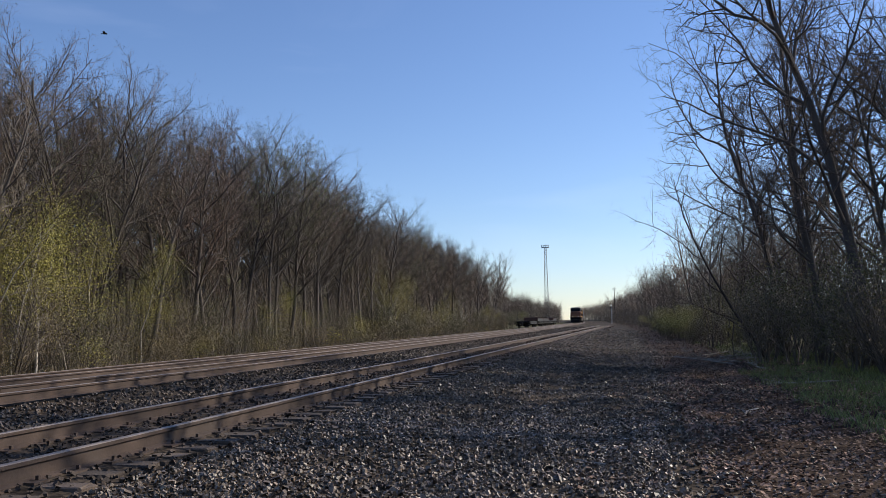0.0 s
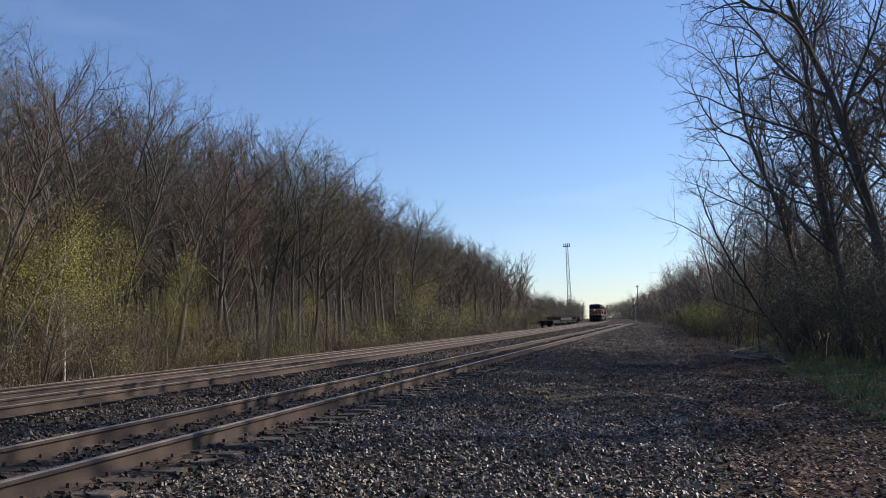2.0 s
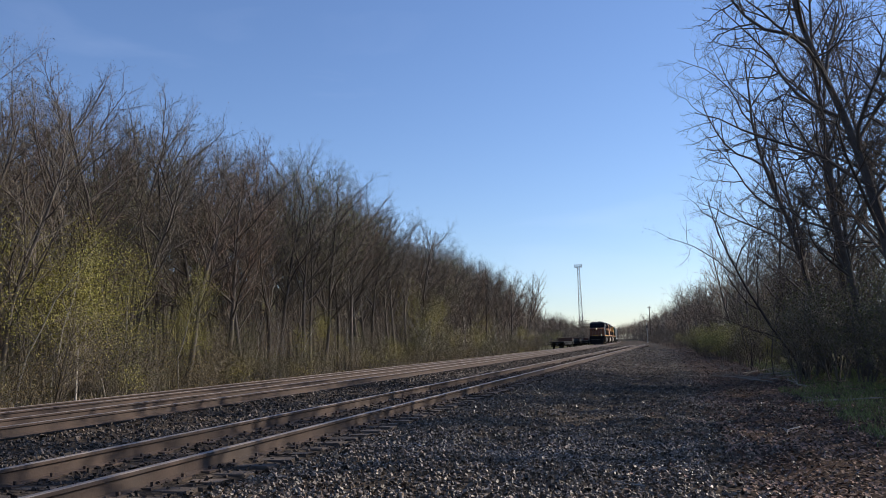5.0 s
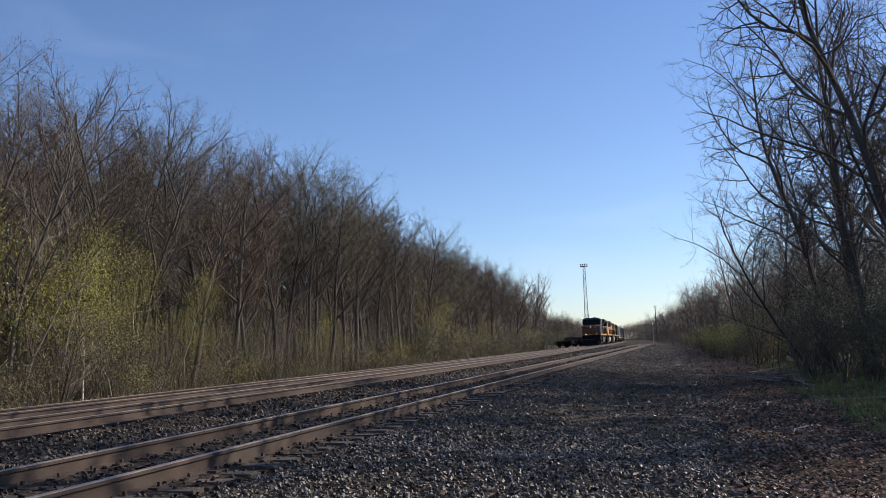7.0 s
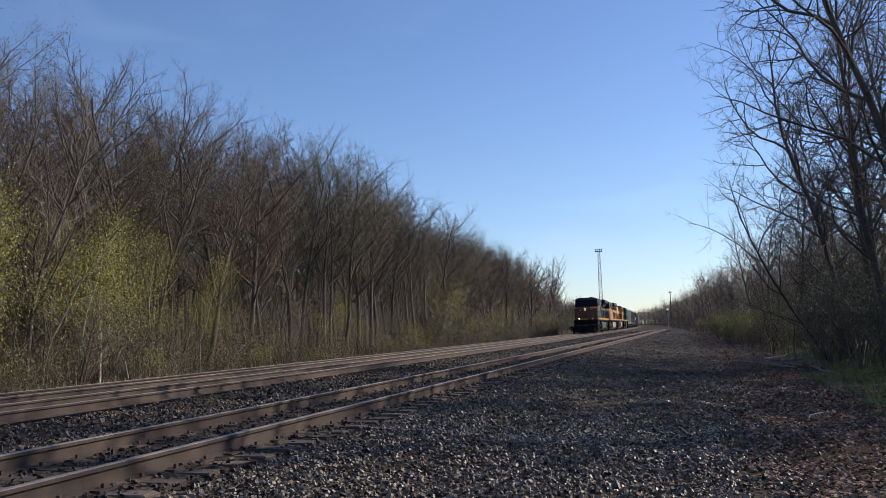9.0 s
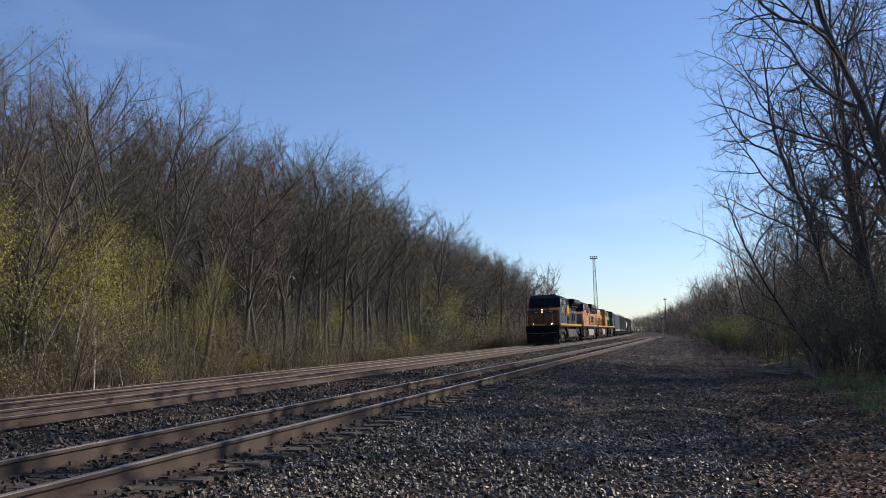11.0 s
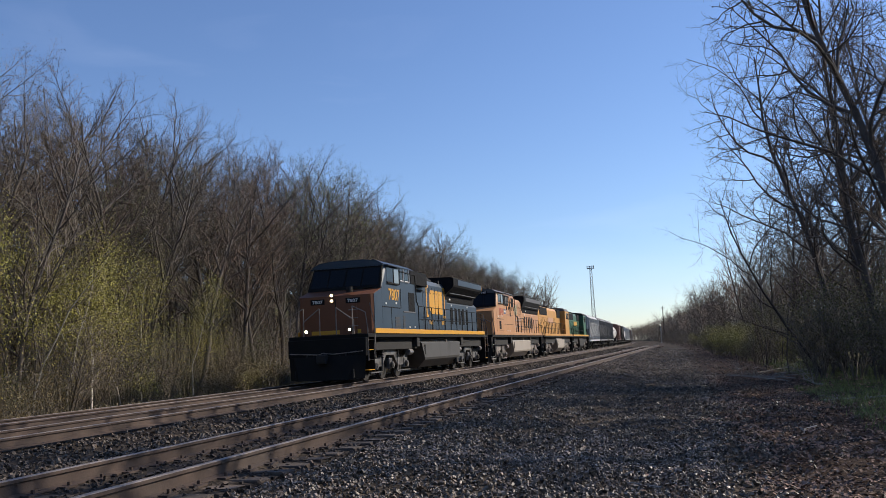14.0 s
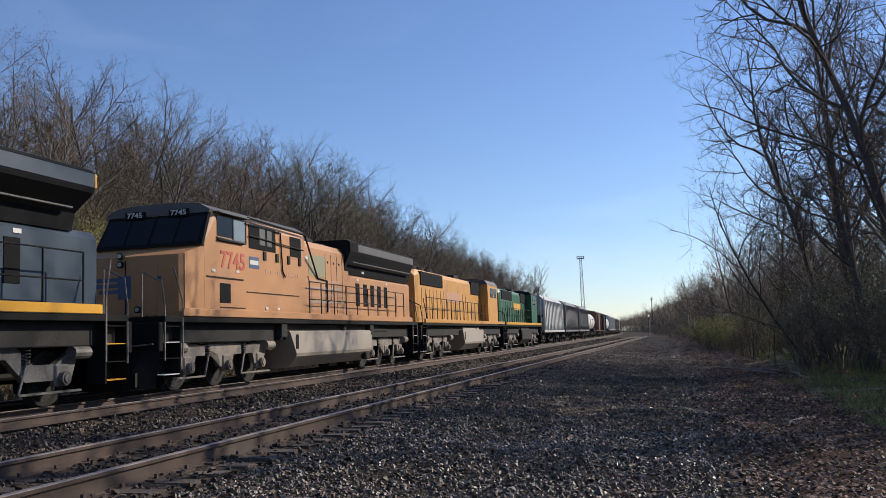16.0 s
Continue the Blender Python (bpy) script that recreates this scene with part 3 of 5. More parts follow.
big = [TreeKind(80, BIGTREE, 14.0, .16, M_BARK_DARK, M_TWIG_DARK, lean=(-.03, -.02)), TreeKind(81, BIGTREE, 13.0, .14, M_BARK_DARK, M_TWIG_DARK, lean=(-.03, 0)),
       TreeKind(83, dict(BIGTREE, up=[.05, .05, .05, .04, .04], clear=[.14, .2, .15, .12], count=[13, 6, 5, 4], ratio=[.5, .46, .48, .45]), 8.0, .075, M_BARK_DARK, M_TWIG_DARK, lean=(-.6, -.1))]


def build_right_wood():
    r = np.random.default_rng(9)
    lab = "bare dark tree with a dense tracery of twigs"
    # The trunks at (10.2, 15.0) and (9.6, 19.5) are unseen, placed for shadows.
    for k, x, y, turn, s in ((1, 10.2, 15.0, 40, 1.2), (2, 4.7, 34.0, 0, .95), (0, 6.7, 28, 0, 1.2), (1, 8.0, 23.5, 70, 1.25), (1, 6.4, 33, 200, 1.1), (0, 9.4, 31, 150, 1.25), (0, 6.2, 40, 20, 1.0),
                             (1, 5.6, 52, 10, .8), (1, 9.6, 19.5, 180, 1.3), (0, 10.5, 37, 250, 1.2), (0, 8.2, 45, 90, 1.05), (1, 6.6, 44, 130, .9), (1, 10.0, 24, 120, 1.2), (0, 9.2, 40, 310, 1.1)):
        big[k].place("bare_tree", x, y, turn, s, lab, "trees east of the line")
    for i in range(6):
        bare[i % 7].place("bare_tree", 7.5 + 7 * r.random(), 18 + 24 * r.random(), r.uniform(0, 360), r.uniform(.7, 1.0), "slim dark bare tree among others", "trees east of the line")
    for i in range(34):
        y = 20 + 124 * r.random()
        x = (5.0 if y > 50 else 9.5) + 10 * r.random()
        bare[i % 5].place("bare_tree", x, y, r.uniform(0, 360), r.uniform(.52, .74) * (1.25 if y < 55 else 1), "bare brown tree beside the line", "trees east of the line")
    rows = []
    for i in range(270):
        y = 70 + 360 * r.random()
        rows.append((farwood[i % 4], (4.4 if y > 120 else 6) + 16 * r.random() ** 1.6, y, r.uniform(0, 360), r.uniform(.55, .85)))
    for i in range(18):
        y, x = 30 + 100 * r.random(), 10 + 14 * r.random()
        rows.append((farwood[i % 4], x, y, r.uniform(0, 360), r.uniform(.6, .95)))
    for i in range(330):
        y = 330 + 560 * r.random()
        rows.append((farwood[i % 4], 3 + 22 * r.random(), y, r.uniform(0, 360), r.uniform(.75, 1.05)))
    joined("far_wood", rows, "bare brown woodland behind the line-side trees", "woodland")
    # Added trees out of view to the right, which shade the near ground.
    for x, y, sz in ((8.6, 10.5, 1.0), (12.5, 10.0, 1.15), (14.6, 16.5, 1.15), (13.2, 20.5, 1.1)):
        bare[int(y) % 5].place("bare_tree", x, y, r.uniform(0, 360), sz * .8, "bare brown tree beside the line", "trees east of the line")
    rows = []
    for i in range(95):
        rows.append((thicket[i % 3], 6.2 + 7 * r.random(), 19 + 36 * r.random(), r.uniform(0, 360), r.uniform(.6, 1.15)))
    for i in range(480):
        y = 8 + 380 * r.random() ** 1.6
        x = (3.3 if y > 34 else 5.6) + 10 * r.random() ** 1.4
        rows.append((thicket[i % 3], x, y, r.uniform(0, 360), r.uniform(.35, .95)))
    for i in range(330):
        y = 62 + 300 * r.random() ** 1.3
        rows.append((thicket[i % 3], 2.4 - .035 * min(115, max(0, y - 80)) + 3.4 * r.random(), y, r.uniform(0, 360), r.uniform(.2, .42) * (1 + .002 * max(0, y - 100))))
    for i in range(340):
        y = 280 + 600 * r.random()
        rows.append((thicket[i % 3], 3.0 + 20 * r.random(), y, r.uniform(0, 360), r.uniform(1.1, 2.1)))
    joined("underwood", rows, "dense dark underwood of thin stems", "underwood")
    for i in range(55):
        y = 14 + 60 * r.random()
        x = 4.4 + 5 * r.random() + (1.5 if y < 22 else 0)
        k = 0 if r.random() < .6 else 1
        shrubs[k].place("shrub", x, y, r.uniform(0, 360), r.uniform(.6, 1.2), "tangled dark brush under the trees", "brush east of the line", "shrub")
    for x, y in ((2.5, 66), (3.4, 70), (2.7, 75), (4.0, 78), (2.9, 83), (3.6, 90), (4.4, 68)):
        shrubs[2].place("shrub", x, y, r.uniform(0, 360), r.uniform(.6, .85), "bright green leafing bush beside the line", "brush east of the line", "shrub")
    for x, y, k in ((4.1, 31.5, 0), (4.9, 30.2, 1), (5.6, 29.0, 0), (4.5, 33.0, 1), (5.3, 31.8, 0), (5.9, 26.5, 1), (6.3, 24.0, 0)):
        shrubs[k].place("shrub", x, y, r.uniform(0, 360), r.uniform(.8, 1.1), "tangled dark brush under the trees", "brush east of the line", "shrub")
    for i in range(52):
        y = 48 + 130 * r.random() ** 1.3
        shrubs[(1, 2, 2, 0)[i % 4]].place("shrub", 2.6 + 3 * r.random(), y, r.uniform(0, 360), r.uniform(.4, .8), "green leafing brush beside the line", "brush east of the line", "shrub")


build_left_wood()
build_right_wood()


# ---- line-side growth and litter ----
BLADE_V = [(-.5, 0, 0), (.5, 0, 0), (.25, .35, .7), (.0, .9, 1.2)]
BLADE_F = [(0, 1, 2, 3)]


def blades(bands, seed, h, w):
    r = np.random.default_rng(seed)
    out = []
    for xa, xb, ya, yb, tufts, each in bands:
        for _ in range(tufts):
            x, y = r.uniform(xa, xb), ya + (yb - ya) * r.random() ** 1.3
            for _ in range(each):
                a = r.uniform(0, 6.28)
                hh = h * r.uniform(.4, 1.3)
                c, sn = math.cos(a), math.sin(a)
                m3 = np.array([[c * w, -sn * hh * .6, 0], [sn * w, c * hh * .6, 0], [0, 0, hh]])
                px, py = x + r.normal() * .12, y + r.normal() * .12
                out.append((m3, np.array(on_line(px, py, ground_z(px, py) - .01))))
    return out


scatter_mesh("grass", BLADE_V, BLADE_F, blades([(2.9, 7.5, 9.5, 27, 1300, 12), (3.6, 7, 27, 60, 500, 9)], 21, .12, .012), M_GRASS, "short green spring grass under the trees", "grass")
scatter_mesh("dry_grass", BLADE_V, BLADE_F, blades([(-20.2, -17.2, 12, 130, 1500, 9)], 22, .28, .013), M_DRYGRASS, "straw-coloured dead grass along the wood", "grass")

LEAF_V = [(-.5, 0, 0), (0, -.32, .06), (.5, 0, .02), (0, .32, .09)]


def litter(bands, seed):
    r = np.random.default_rng(seed)
    out = []
    for xa, xb, ya, yb, count in bands:
        for _ in range(count):
            x, y = r.uniform(xa, xb), ya + (yb - ya) * r.random() ** 1.5
            a, t = r.uniform(0, 6.28), r.normal(size=2) * .35
            sz = r.uniform(.03, .08)
            c, sn = math.cos(a), math.sin(a)
            m3 = np.array([[c, -sn, t[0]], [sn, c, t[1]], [-t[0], -t[1], 1]]) * sz
            out.append((m3, np.array(on_line(x, y, ground_z(x, y) + .035))))
    return out


scatter_mesh("dead_leaves", LEAF_V, BLADE_F, litter([(.6, 5.2, 3.5, 36, 24000), (.8, 4.2, 30, 110, 6000), (-.6, .9, 4, 24, 900), (-19.5, -16.3, 10, 60, 2500)], 23), M_LITTER, "brown dead leaves strewn beside the line", "dead leaves")


def fallen_branches():
    r = np.random.default_rng(24)
    for x, y, ln in ((3.1, 31, 2.6), (3.4, 35, 2.0), (2.7, 38, 2.4), (3.8, 28, 2.2), (2.9, 34, 2.6), (3.5, 32.5, 2.2), (3.2, 36.5, 2.8), (2.6, 33, 1.8), (1.9, 16, .9), (-.4, 9.6, .5), (3.0, 22, 1.5), (2.3, 43, 2.0)):
        v, f = [], []
        a = r.uniform(0, 6.28)
        z = ground_z(x, y)
        p = [np.array((x + bend(y) + ln * t * math.cos(a) + r.normal() * .05, y + ln * t * math.sin(a) + r.normal() * .05, z + .03 + .12 * t * (ln > 1))) for t in (0, .25, .5, .75, 1)]
        tube(p, [.03 * min(1, ln), .027 * min(1, ln), .022 * min(1, ln), .016 * min(1, ln), .006], 6, v, f)
        for q in range(int(ln * 3)):
            i = r.integers(1, 4)
            d = r.normal(size=3) * .3 * ln * .5
            d[2] = abs(d[2]) * .8
            tube([p[i], p[i] + d * .5, p[i] + d], [.014, .009, .004], 4, v, f)
        tagged(mesh_object("fallen_branch", v, f, M_DEADWOOD), "fallen grey dead branch lying on the ground", "branch", "fallen branches")


fallen_branches()


def stump(x, y, h):
    v, f = [], []
    r = np.random.default_rng(25)
    z = ground_z(x, y)
    bx_, n = x + bend(y), 12
    prof = ((0, .42), (.15, .33), (.5, .27), (h, .26), (h + .02, .18), (h - .08, .02))
    for zz, rad in prof:
        v += [(bx_ + rad * (1 + .15 * math.sin(3 * i + zz * 5)) * math.cos(6.2832 * i / n), y + rad * math.sin(6.2832 * i / n), z - .05 + zz + (.08 * math.sin(2.0 * i) if zz >= h - .1 else 0)) for i in range(n)]
    for j in range(len(prof) - 1):
        f += [(j * n + i, j * n + (i + 1) % n, (j + 1) * n + (i + 1) % n, (j + 1) * n + i) for i in range(n)]
    tagged(mesh_object("tree_stump", v, f, M_BARK), "dark broken tree stump at the wood's edge", "stump")


stump(-20.0, 42.0, .9)

# ---- line-side structures ----
M_GALV = material("galvanised_steel", (0.42, 0.43, 0.44), (0.30, 0.31, 0.32), 0.5, metal=0.5, scale=2, fine=20, bump=0.05)
M_POLE = material("weathered_pole_wood", (0.11, 0.085, 0.065), (0.06, 0.045, 0.035), 0.9, scale=2, fine=20, bump=0.3)


def poly_tube(paths, rad, sides=5):
    v, f = [], []
    for p in paths:
        tube([np.array(q, float) for q in p], [rad] * len(p), sides, v, f)
    return v, f


def lattice_tower(x, y, h):
    root = tagged(new("radio_tower"), "tall slender steel lattice tower with a platform top", "tower")
    root.matrix_basis = pose(x, y, ground_z(-45, 300, False) - .2)
    half = lambda z: .95 - .5 * z / h
    for sx, sy in ((-1, -1), (1, -1), (1, 1), (-1, 1)):
        mesh_object("leg", *poly_tube([[(sx * half(0), sy * half(0), 0), (sx * half(h), sy * half(h), h)]], .10), M_GALV, root)
    n = 16
    for q in range(n):
        a, b = h * q / n, h * (q + 1) / n
        p, s = half(a), half(b)
        rows = []
        for (x0, y0), (x1, y1) in (((-1, -1), (1, -1)), ((1, -1), (1, 1)), ((1, 1), (-1, 1)), ((-1, 1), (-1, -1))):
            rows += [[(x0 * p, y0 * p, a), (x1 * s, y1 * s, b)], [(x1 * p, y1 * p, a), (x0 * s, y0 * s, b)], [(x0 * s, y0 * s, b), (x1 * s, y1 * s, b)]]
        for row in rows:
            mesh_object("brace", *poly_tube([row], .03, 4), M_GALV, root)
    bm = box_bm(bmesh.new(), -1.7, 1.7, -1.2, 1.2, h, h + .25, .03)
    part("platform", bm, M_GALV, root)
    for px in (-1.5, -.5, .5, 1.5):
        part("antenna", box_bm(bmesh.new(), px - .18, px + .18, -1.25, -1.0, h - .3, h + 1.3, .04), M_GALV, root)
    mesh_object("railing", *poly_tube([[(-1.7, -1.2, h + 1.1), (1.7, -1.2, h + 1.1), (1.7, 1.2, h + 1.1), (-1.7, 1.2, h + 1.1), (-1.7, -1.2, h + 1.1)]], .05, 4), M_GALV, root)


lattice_tower(-41.8, 418, 36.0)


def utility_pole(x, y, h):
    root = tagged(new("utility_pole"), "weathered wooden utility pole with a crossarm", "utility pole")
    root.matrix_basis = pose(x, y, -.7)
    v, f = [], []
    tube([np.array((0, 0, 0.)), np.array((0, 0, h))], [.24, .16], 8, v, f)
    mesh_object("pole", v, f, M_POLE, root)
    part("crossarm", box_bm(bmesh.new(), -.8, .8, -.08, .08, h - .9, h - .7, .01), M_POLE, root)
    for px in (-.7, -.35, .35, .7):
        v, f = [], []
        tube([np.array((px, 0, h - .7)), np.array((px, 0, h - .45))], [.06, .05], 6, v, f)
        mesh_object("insulator", v, f, M_GALV, root)


utility_pole(-9.9, 398, 15.6)


def signal_mast(x, y, h):
    root = tagged(new("signal_mast"), "railway signal mast with a lit lamp head", "railway signal")
    root.matrix_basis = pose(x, y, ground_z(-2, 200, False))
    mesh_object("mast", *poly_tube([[(0, 0, 0), (0, 0, h)]], .08, 8), M_GALV, root)
    part("foundation", box_bm(bmesh.new(), -.3, .3, -.3, .3, -.1, .25, .03), M_GALV, root)
    hd = part("signal_head", box_bm(bmesh.new(), -.3, .3, -.12, .12, h - 1.5, h - .1, .05), M_POLE, root)
    for k in range(3):
        v, f = [], []
        tube([np.array((0, -.12, h - .35 - .45 * k)), np.array((0, -.2, h - .35 - .45 * k))], [.13, .13], 10, v, f)
        f.append(tuple(range(10, 20)))
        mesh_object("lens", v, f, glow("signal_lamp", (1, .9, .75), 6.0) if k == 0 else M_GALV, hd)
    mesh_object("ladder", *poly_tube([[(.25, .2, 0), (.25, .2, h - 1)], [(-.05, .2, 0), (-.05, .2, h - 1)]] + [[(-.05, .2, .4 * k), (.25, .2, .4 * k)] for k in range(1, int((h - 1) / .4))], .025, 4), M_GALV, root)


signal_mast(-8.6, 300, 6.2)


# ---- train: paints ----
M_BLUE = material("faded_dark_blue_paint", (0.014, 0.037, 0.064), (0.010, 0.027, 0.048), 0.5, scale=1.2, fine=25, bump=0.05, stain=(0.022, 0.042, 0.065), stain_scale=0.7)
M_GOLD = material("golden_yellow_paint", (0.72, 0.36, 0.02), (0.60, 0.28, 0.02), 0.45, scale=1.5, fine=25, bump=0.05)
M_ARMOUR = material("dusty_orange_yellow_paint", (0.54, 0.265, 0.11), (0.42, 0.205, 0.085), 0.5, scale=0.9, fine=22, bump=0.05, stain=(0.40, 0.21, 0.11), stain_scale=0.6)
M_YELLOW = material("strong_yellow_paint", (0.62, 0.31, 0.07), (0.48, 0.23, 0.05), 0.5, scale=0.9, fine=22, bump=0.05, stain=(0.42, 0.22, 0.07), stain_scale=0.7)
M_GREEN = material("dark_green_paint", (0.025, 0.12, 0.05), (0.015, 0.07, 0.035), 0.45, scale=1.2, fine=22, bump=0.05)
M_BLACK = material("sooty_black_metal", (0.012, 0.011, 0.010), (0.007, 0.007, 0.007), 0.9, spec=0.25, scale=2, fine=25, bump=0.2)
M_UNDER = material("grimy_underframe", (0.026, 0.023, 0.021), (0.012, 0.011, 0.010), 0.9, scale=2, fine=25, bump=0.3)
M_SILVER = material("dusty_silver_truck_paint", (0.32, 0.265, 0.22), (0.13, 0.105, 0.088), 0.65, scale=3, fine=25, bump=0.3, stain=(0.10, 0.085, 0.075), stain_scale=2.5, stain_at=0.52)
M_TRUCK = material("grimy_grey_truck_paint", (0.19, 0.18, 0.17), (0.07, 0.065, 0.06), 0.55, metal=0.2, scale=3, fine=25, bump=0.3, stain=(0.045, 0.04, 0.036), stain_scale=2.5, stain_at=0.5)
M_TANK = material("dull_dark_grey_tank", (0.075, 0.07, 0.066), (0.05, 0.047, 0.044), 0.6, scale=1.0, fine=18, bump=0.1, stain=(0.042, 0.038, 0.034), stain_scale=0.8)
M_TANK_PALE = material("dusty_pale_grey_tank", (0.42, 0.36, 0.30), (0.32, 0.27, 0.22), 0.55, scale=1.0, fine=18, bump=0.1)
M_ROOF = material("grey_roof_paint", (0.12, 0.115, 0.11), (0.07, 0.068, 0.065), 0.6, scale=1.5, fine=20, bump=0.1)
M_GRILL = material("dark_radiator_grill", (0.014, 0.014, 0.015), (0.008, 0.008, 0.009), 0.9, scale=3, fine=60, bump=0.3, spec=0.15)
M_GLASS = material("dark_window_glass", (0.008, 0.009, 0.010), (0.006, 0.007, 0.008), 0.12, scale=1, fine=5, bump=0, spec=0.25)
# Gold nose paint, darkened to put the front end's shade into the colour.
M_NOSE = material("shaded_gold_nose_paint", (0.19, 0.062, 0.022), (0.13, 0.044, 0.016), 0.6, scale=1.5, fine=25, bump=0.05)
# Sunlight on the slid pane is put into its pale colour.
M_PALEGLASS = material("sunlit_slid_window", (0.24, 0.28, 0.30), (0.18, 0.21, 0.23), 0.15, scale=2, fine=8, bump=0)
M_WHITE = material("dirty_white_paint", (0.72, 0.70, 0.66), (0.55, 0.53, 0.5), 0.5, scale=3, fine=20, bump=0.05)
M_RED = material("faded_red_paint", (0.50, 0.10, 0.06), (0.42, 0.09, 0.05), 0.5, scale=3, fine=20, bump=0.05)
M_FADEBLUE = material("faded_blue_paint", (0.08, 0.11, 0.20), (0.06, 0.08, 0.15), 0.5, scale=3, fine=20, bump=0.05)
M_TEAL = material("faded_teal_paint", (0.24, 0.27, 0.18), (0.34, 0.27, 0.14), 0.5, scale=3, fine=20, bump=0.05)
M_PINK = material("sun_bleached_red_paint", (0.52, 0.26, 0.16), (0.48, 0.28, 0.16), 0.5, scale=3, fine=20, bump=0.05)
M_LAVENDER = material("sun_bleached_stripe_paint", (0.40, 0.30, 0.26), (0.45, 0.30, 0.20), 0.5, scale=3, fine=20, bump=0.05)
M_HOPPER = material("pale_grey_hopper_paint", (0.50, 0.50, 0.48), (0.34, 0.34, 0.33), 0.6, scale=0.8, fine=15, bump=0.1, stain=(0.17, 0.15, 0.13), stain_scale=0.6)
M_HOPPER_DARK = material("grimy_grey_hopper_paint", (0.17, 0.165, 0.16), (0.10, 0.095, 0.09), 0.65, scale=0.8, fine=15, bump=0.1)
M_BROWN = material("oxide_brown_paint", (0.14, 0.06, 0.04), (0.08, 0.04, 0.03), 0.65, scale=0.8, fine=15, bump=0.1)
M_LAMP = glow("lit_headlamp", (1.0, 0.80, 0.50), 14.0)
M_LAMP_DIM = glow("dimmed_headlamp", (1.0, 0.70, 0.40), 4.5)
M_UNLIT = material("headlamp_glass", (0.55, 0.52, 0.45), None, 0.1, bump=0)


# ---- train: building blocks (y runs from the front end backwards, z up from the rail) ----
def bx(x0, x1, y0, y1, z0, z1, bevel=0.0):
    return box_bm(bmesh.new(), x0, x1, y0, y1, z0, z1, bevel)


def loft(sections, bm=None, caps=True):
    """A skin through rings of equal count."""
    bm = bm or bmesh.new()
    rings = [[bm.verts.new(p) for p in s] for s in sections]
    k = len(rings[0])
    for a, b in zip(rings, rings[1:]):
        for i in range(k):
            bm.faces.new((a[i], a[(i + 1) % k], b[(i + 1) % k], b[i]))
    if caps:
        bm.faces.new(rings[0])
        bm.faces.new(rings[-1][::-1])
    return bm


def ring(y, half):
    """A symmetrical cross-section at y from right-half points, bottom to top."""
    return [(x, y, z) for x, z in half] + [(-x, y, z) for x, z in reversed(half)]


def rod(a, b, rad, bm=None, sides=6):
    bm = bm or bmesh.new()
    a, b = Vector(a), Vector(b)
    q = (b - a).to_track_quat("Z", "Y").to_matrix()
    rr = [[bm.verts.new(p + q @ Vector((rad * math.cos(6.2832 * i / sides), rad * math.sin(6.2832 * i / sides), 0))) for i in range(sides)] for p in (a, b)]
    for i in range(sides):
        bm.faces.new((rr[0][i], rr[0][(i + 1) % sides], rr[1][(i + 1) % sides], rr[1][i]))
    bm.faces.new(rr[0][::-1])
    bm.faces.new(rr[1])
    return bm


def rods(paths, rad, sides=6):
    bm = bmesh.new()
    for path in paths:
        for a, b in zip(path, path[1:]):
            rod(a, b, rad, bm, sides)
    return bm


def writing(text, height, mat, parent, m, name="number", stretch=1.0):
    cu = bpy.data.curves.new(name, "FONT")
    cu.body, cu.size, cu.extrude, cu.offset = text, height * 1.38, 0.004, height * 0.025
    cu.align_x = "CENTER"
    tmp = bpy.data.objects.new("tmp", cu)
    me = bpy.data.meshes.new_from_object(tmp)
    bpy.data.objects.remove(tmp)
    me.materials.append(mat)
    for v in me.vertices:
        v.co.x *= stretch
    ob = new(name, me)
    ob.parent = parent
    ob.matrix_basis = m
    return ob


def side_face(x, y, z):
    return Matrix(((0, 0, 1, x), (1, 0, 0, y), (0, 1, 0, z), (0, 0, 0, 1)))


def front_face(x, y, z):
    return Matrix(((1, 0, 0, x), (0, 0, -1, y), (0, 1, 0, z), (0, 0, 0, 1)))


WHEELS = []      # turning wheelsets
WHEEL_R = 0.53


def wheelset_mesh():
    bm = bmesh.new()
    for s in (-1, 1):
        prof = [(0.66, 0.16), (0.69, 0.30), (0.70, 0.45), (0.685, 0.56), (0.72, 0.56), (0.73, WHEEL_R), (0.825, WHEEL_R - .005), (0.825, 0.44), (0.775, 0.40), (0.765, 0.22), (0.83, 0.18), (0.83, 0.02)]
        n = 28
        rings = [[bm.verts.new((s * x, r * math.cos(6.28318 * i / n), r * math.sin(6.28318 * i / n))) for i in range(n)] for x, r in prof]
        for a, b in zip(rings, rings[1:]):
            for i in range(n):
                bm.faces.new((a[i], a[(i + 1) % n], b[(i + 1) % n], b[i]))
        bm.faces.new(rings[-1])
    rod((-.7, 0, 0), (.7, 0, 0), .09, bm, 10)
    bmesh.ops.recalc_face_normals(bm, faces=bm.faces[:])
    me = bpy.data.meshes.new("wheelset")
    bm.to_mesh(me)
    bm.free()
    me.materials.append(M_UNDER)
    return me


WHEEL_MESH = wheelset_mesh()


def add_wheels(root, ys, turning=True):
    for y in ys:
        ob = new("wheelset", WHEEL_MESH)
        ob.parent = root
        ob.matrix_basis = pose(0, y, WHEEL_R)
        if turning:
            WHEELS.append((ob, y))


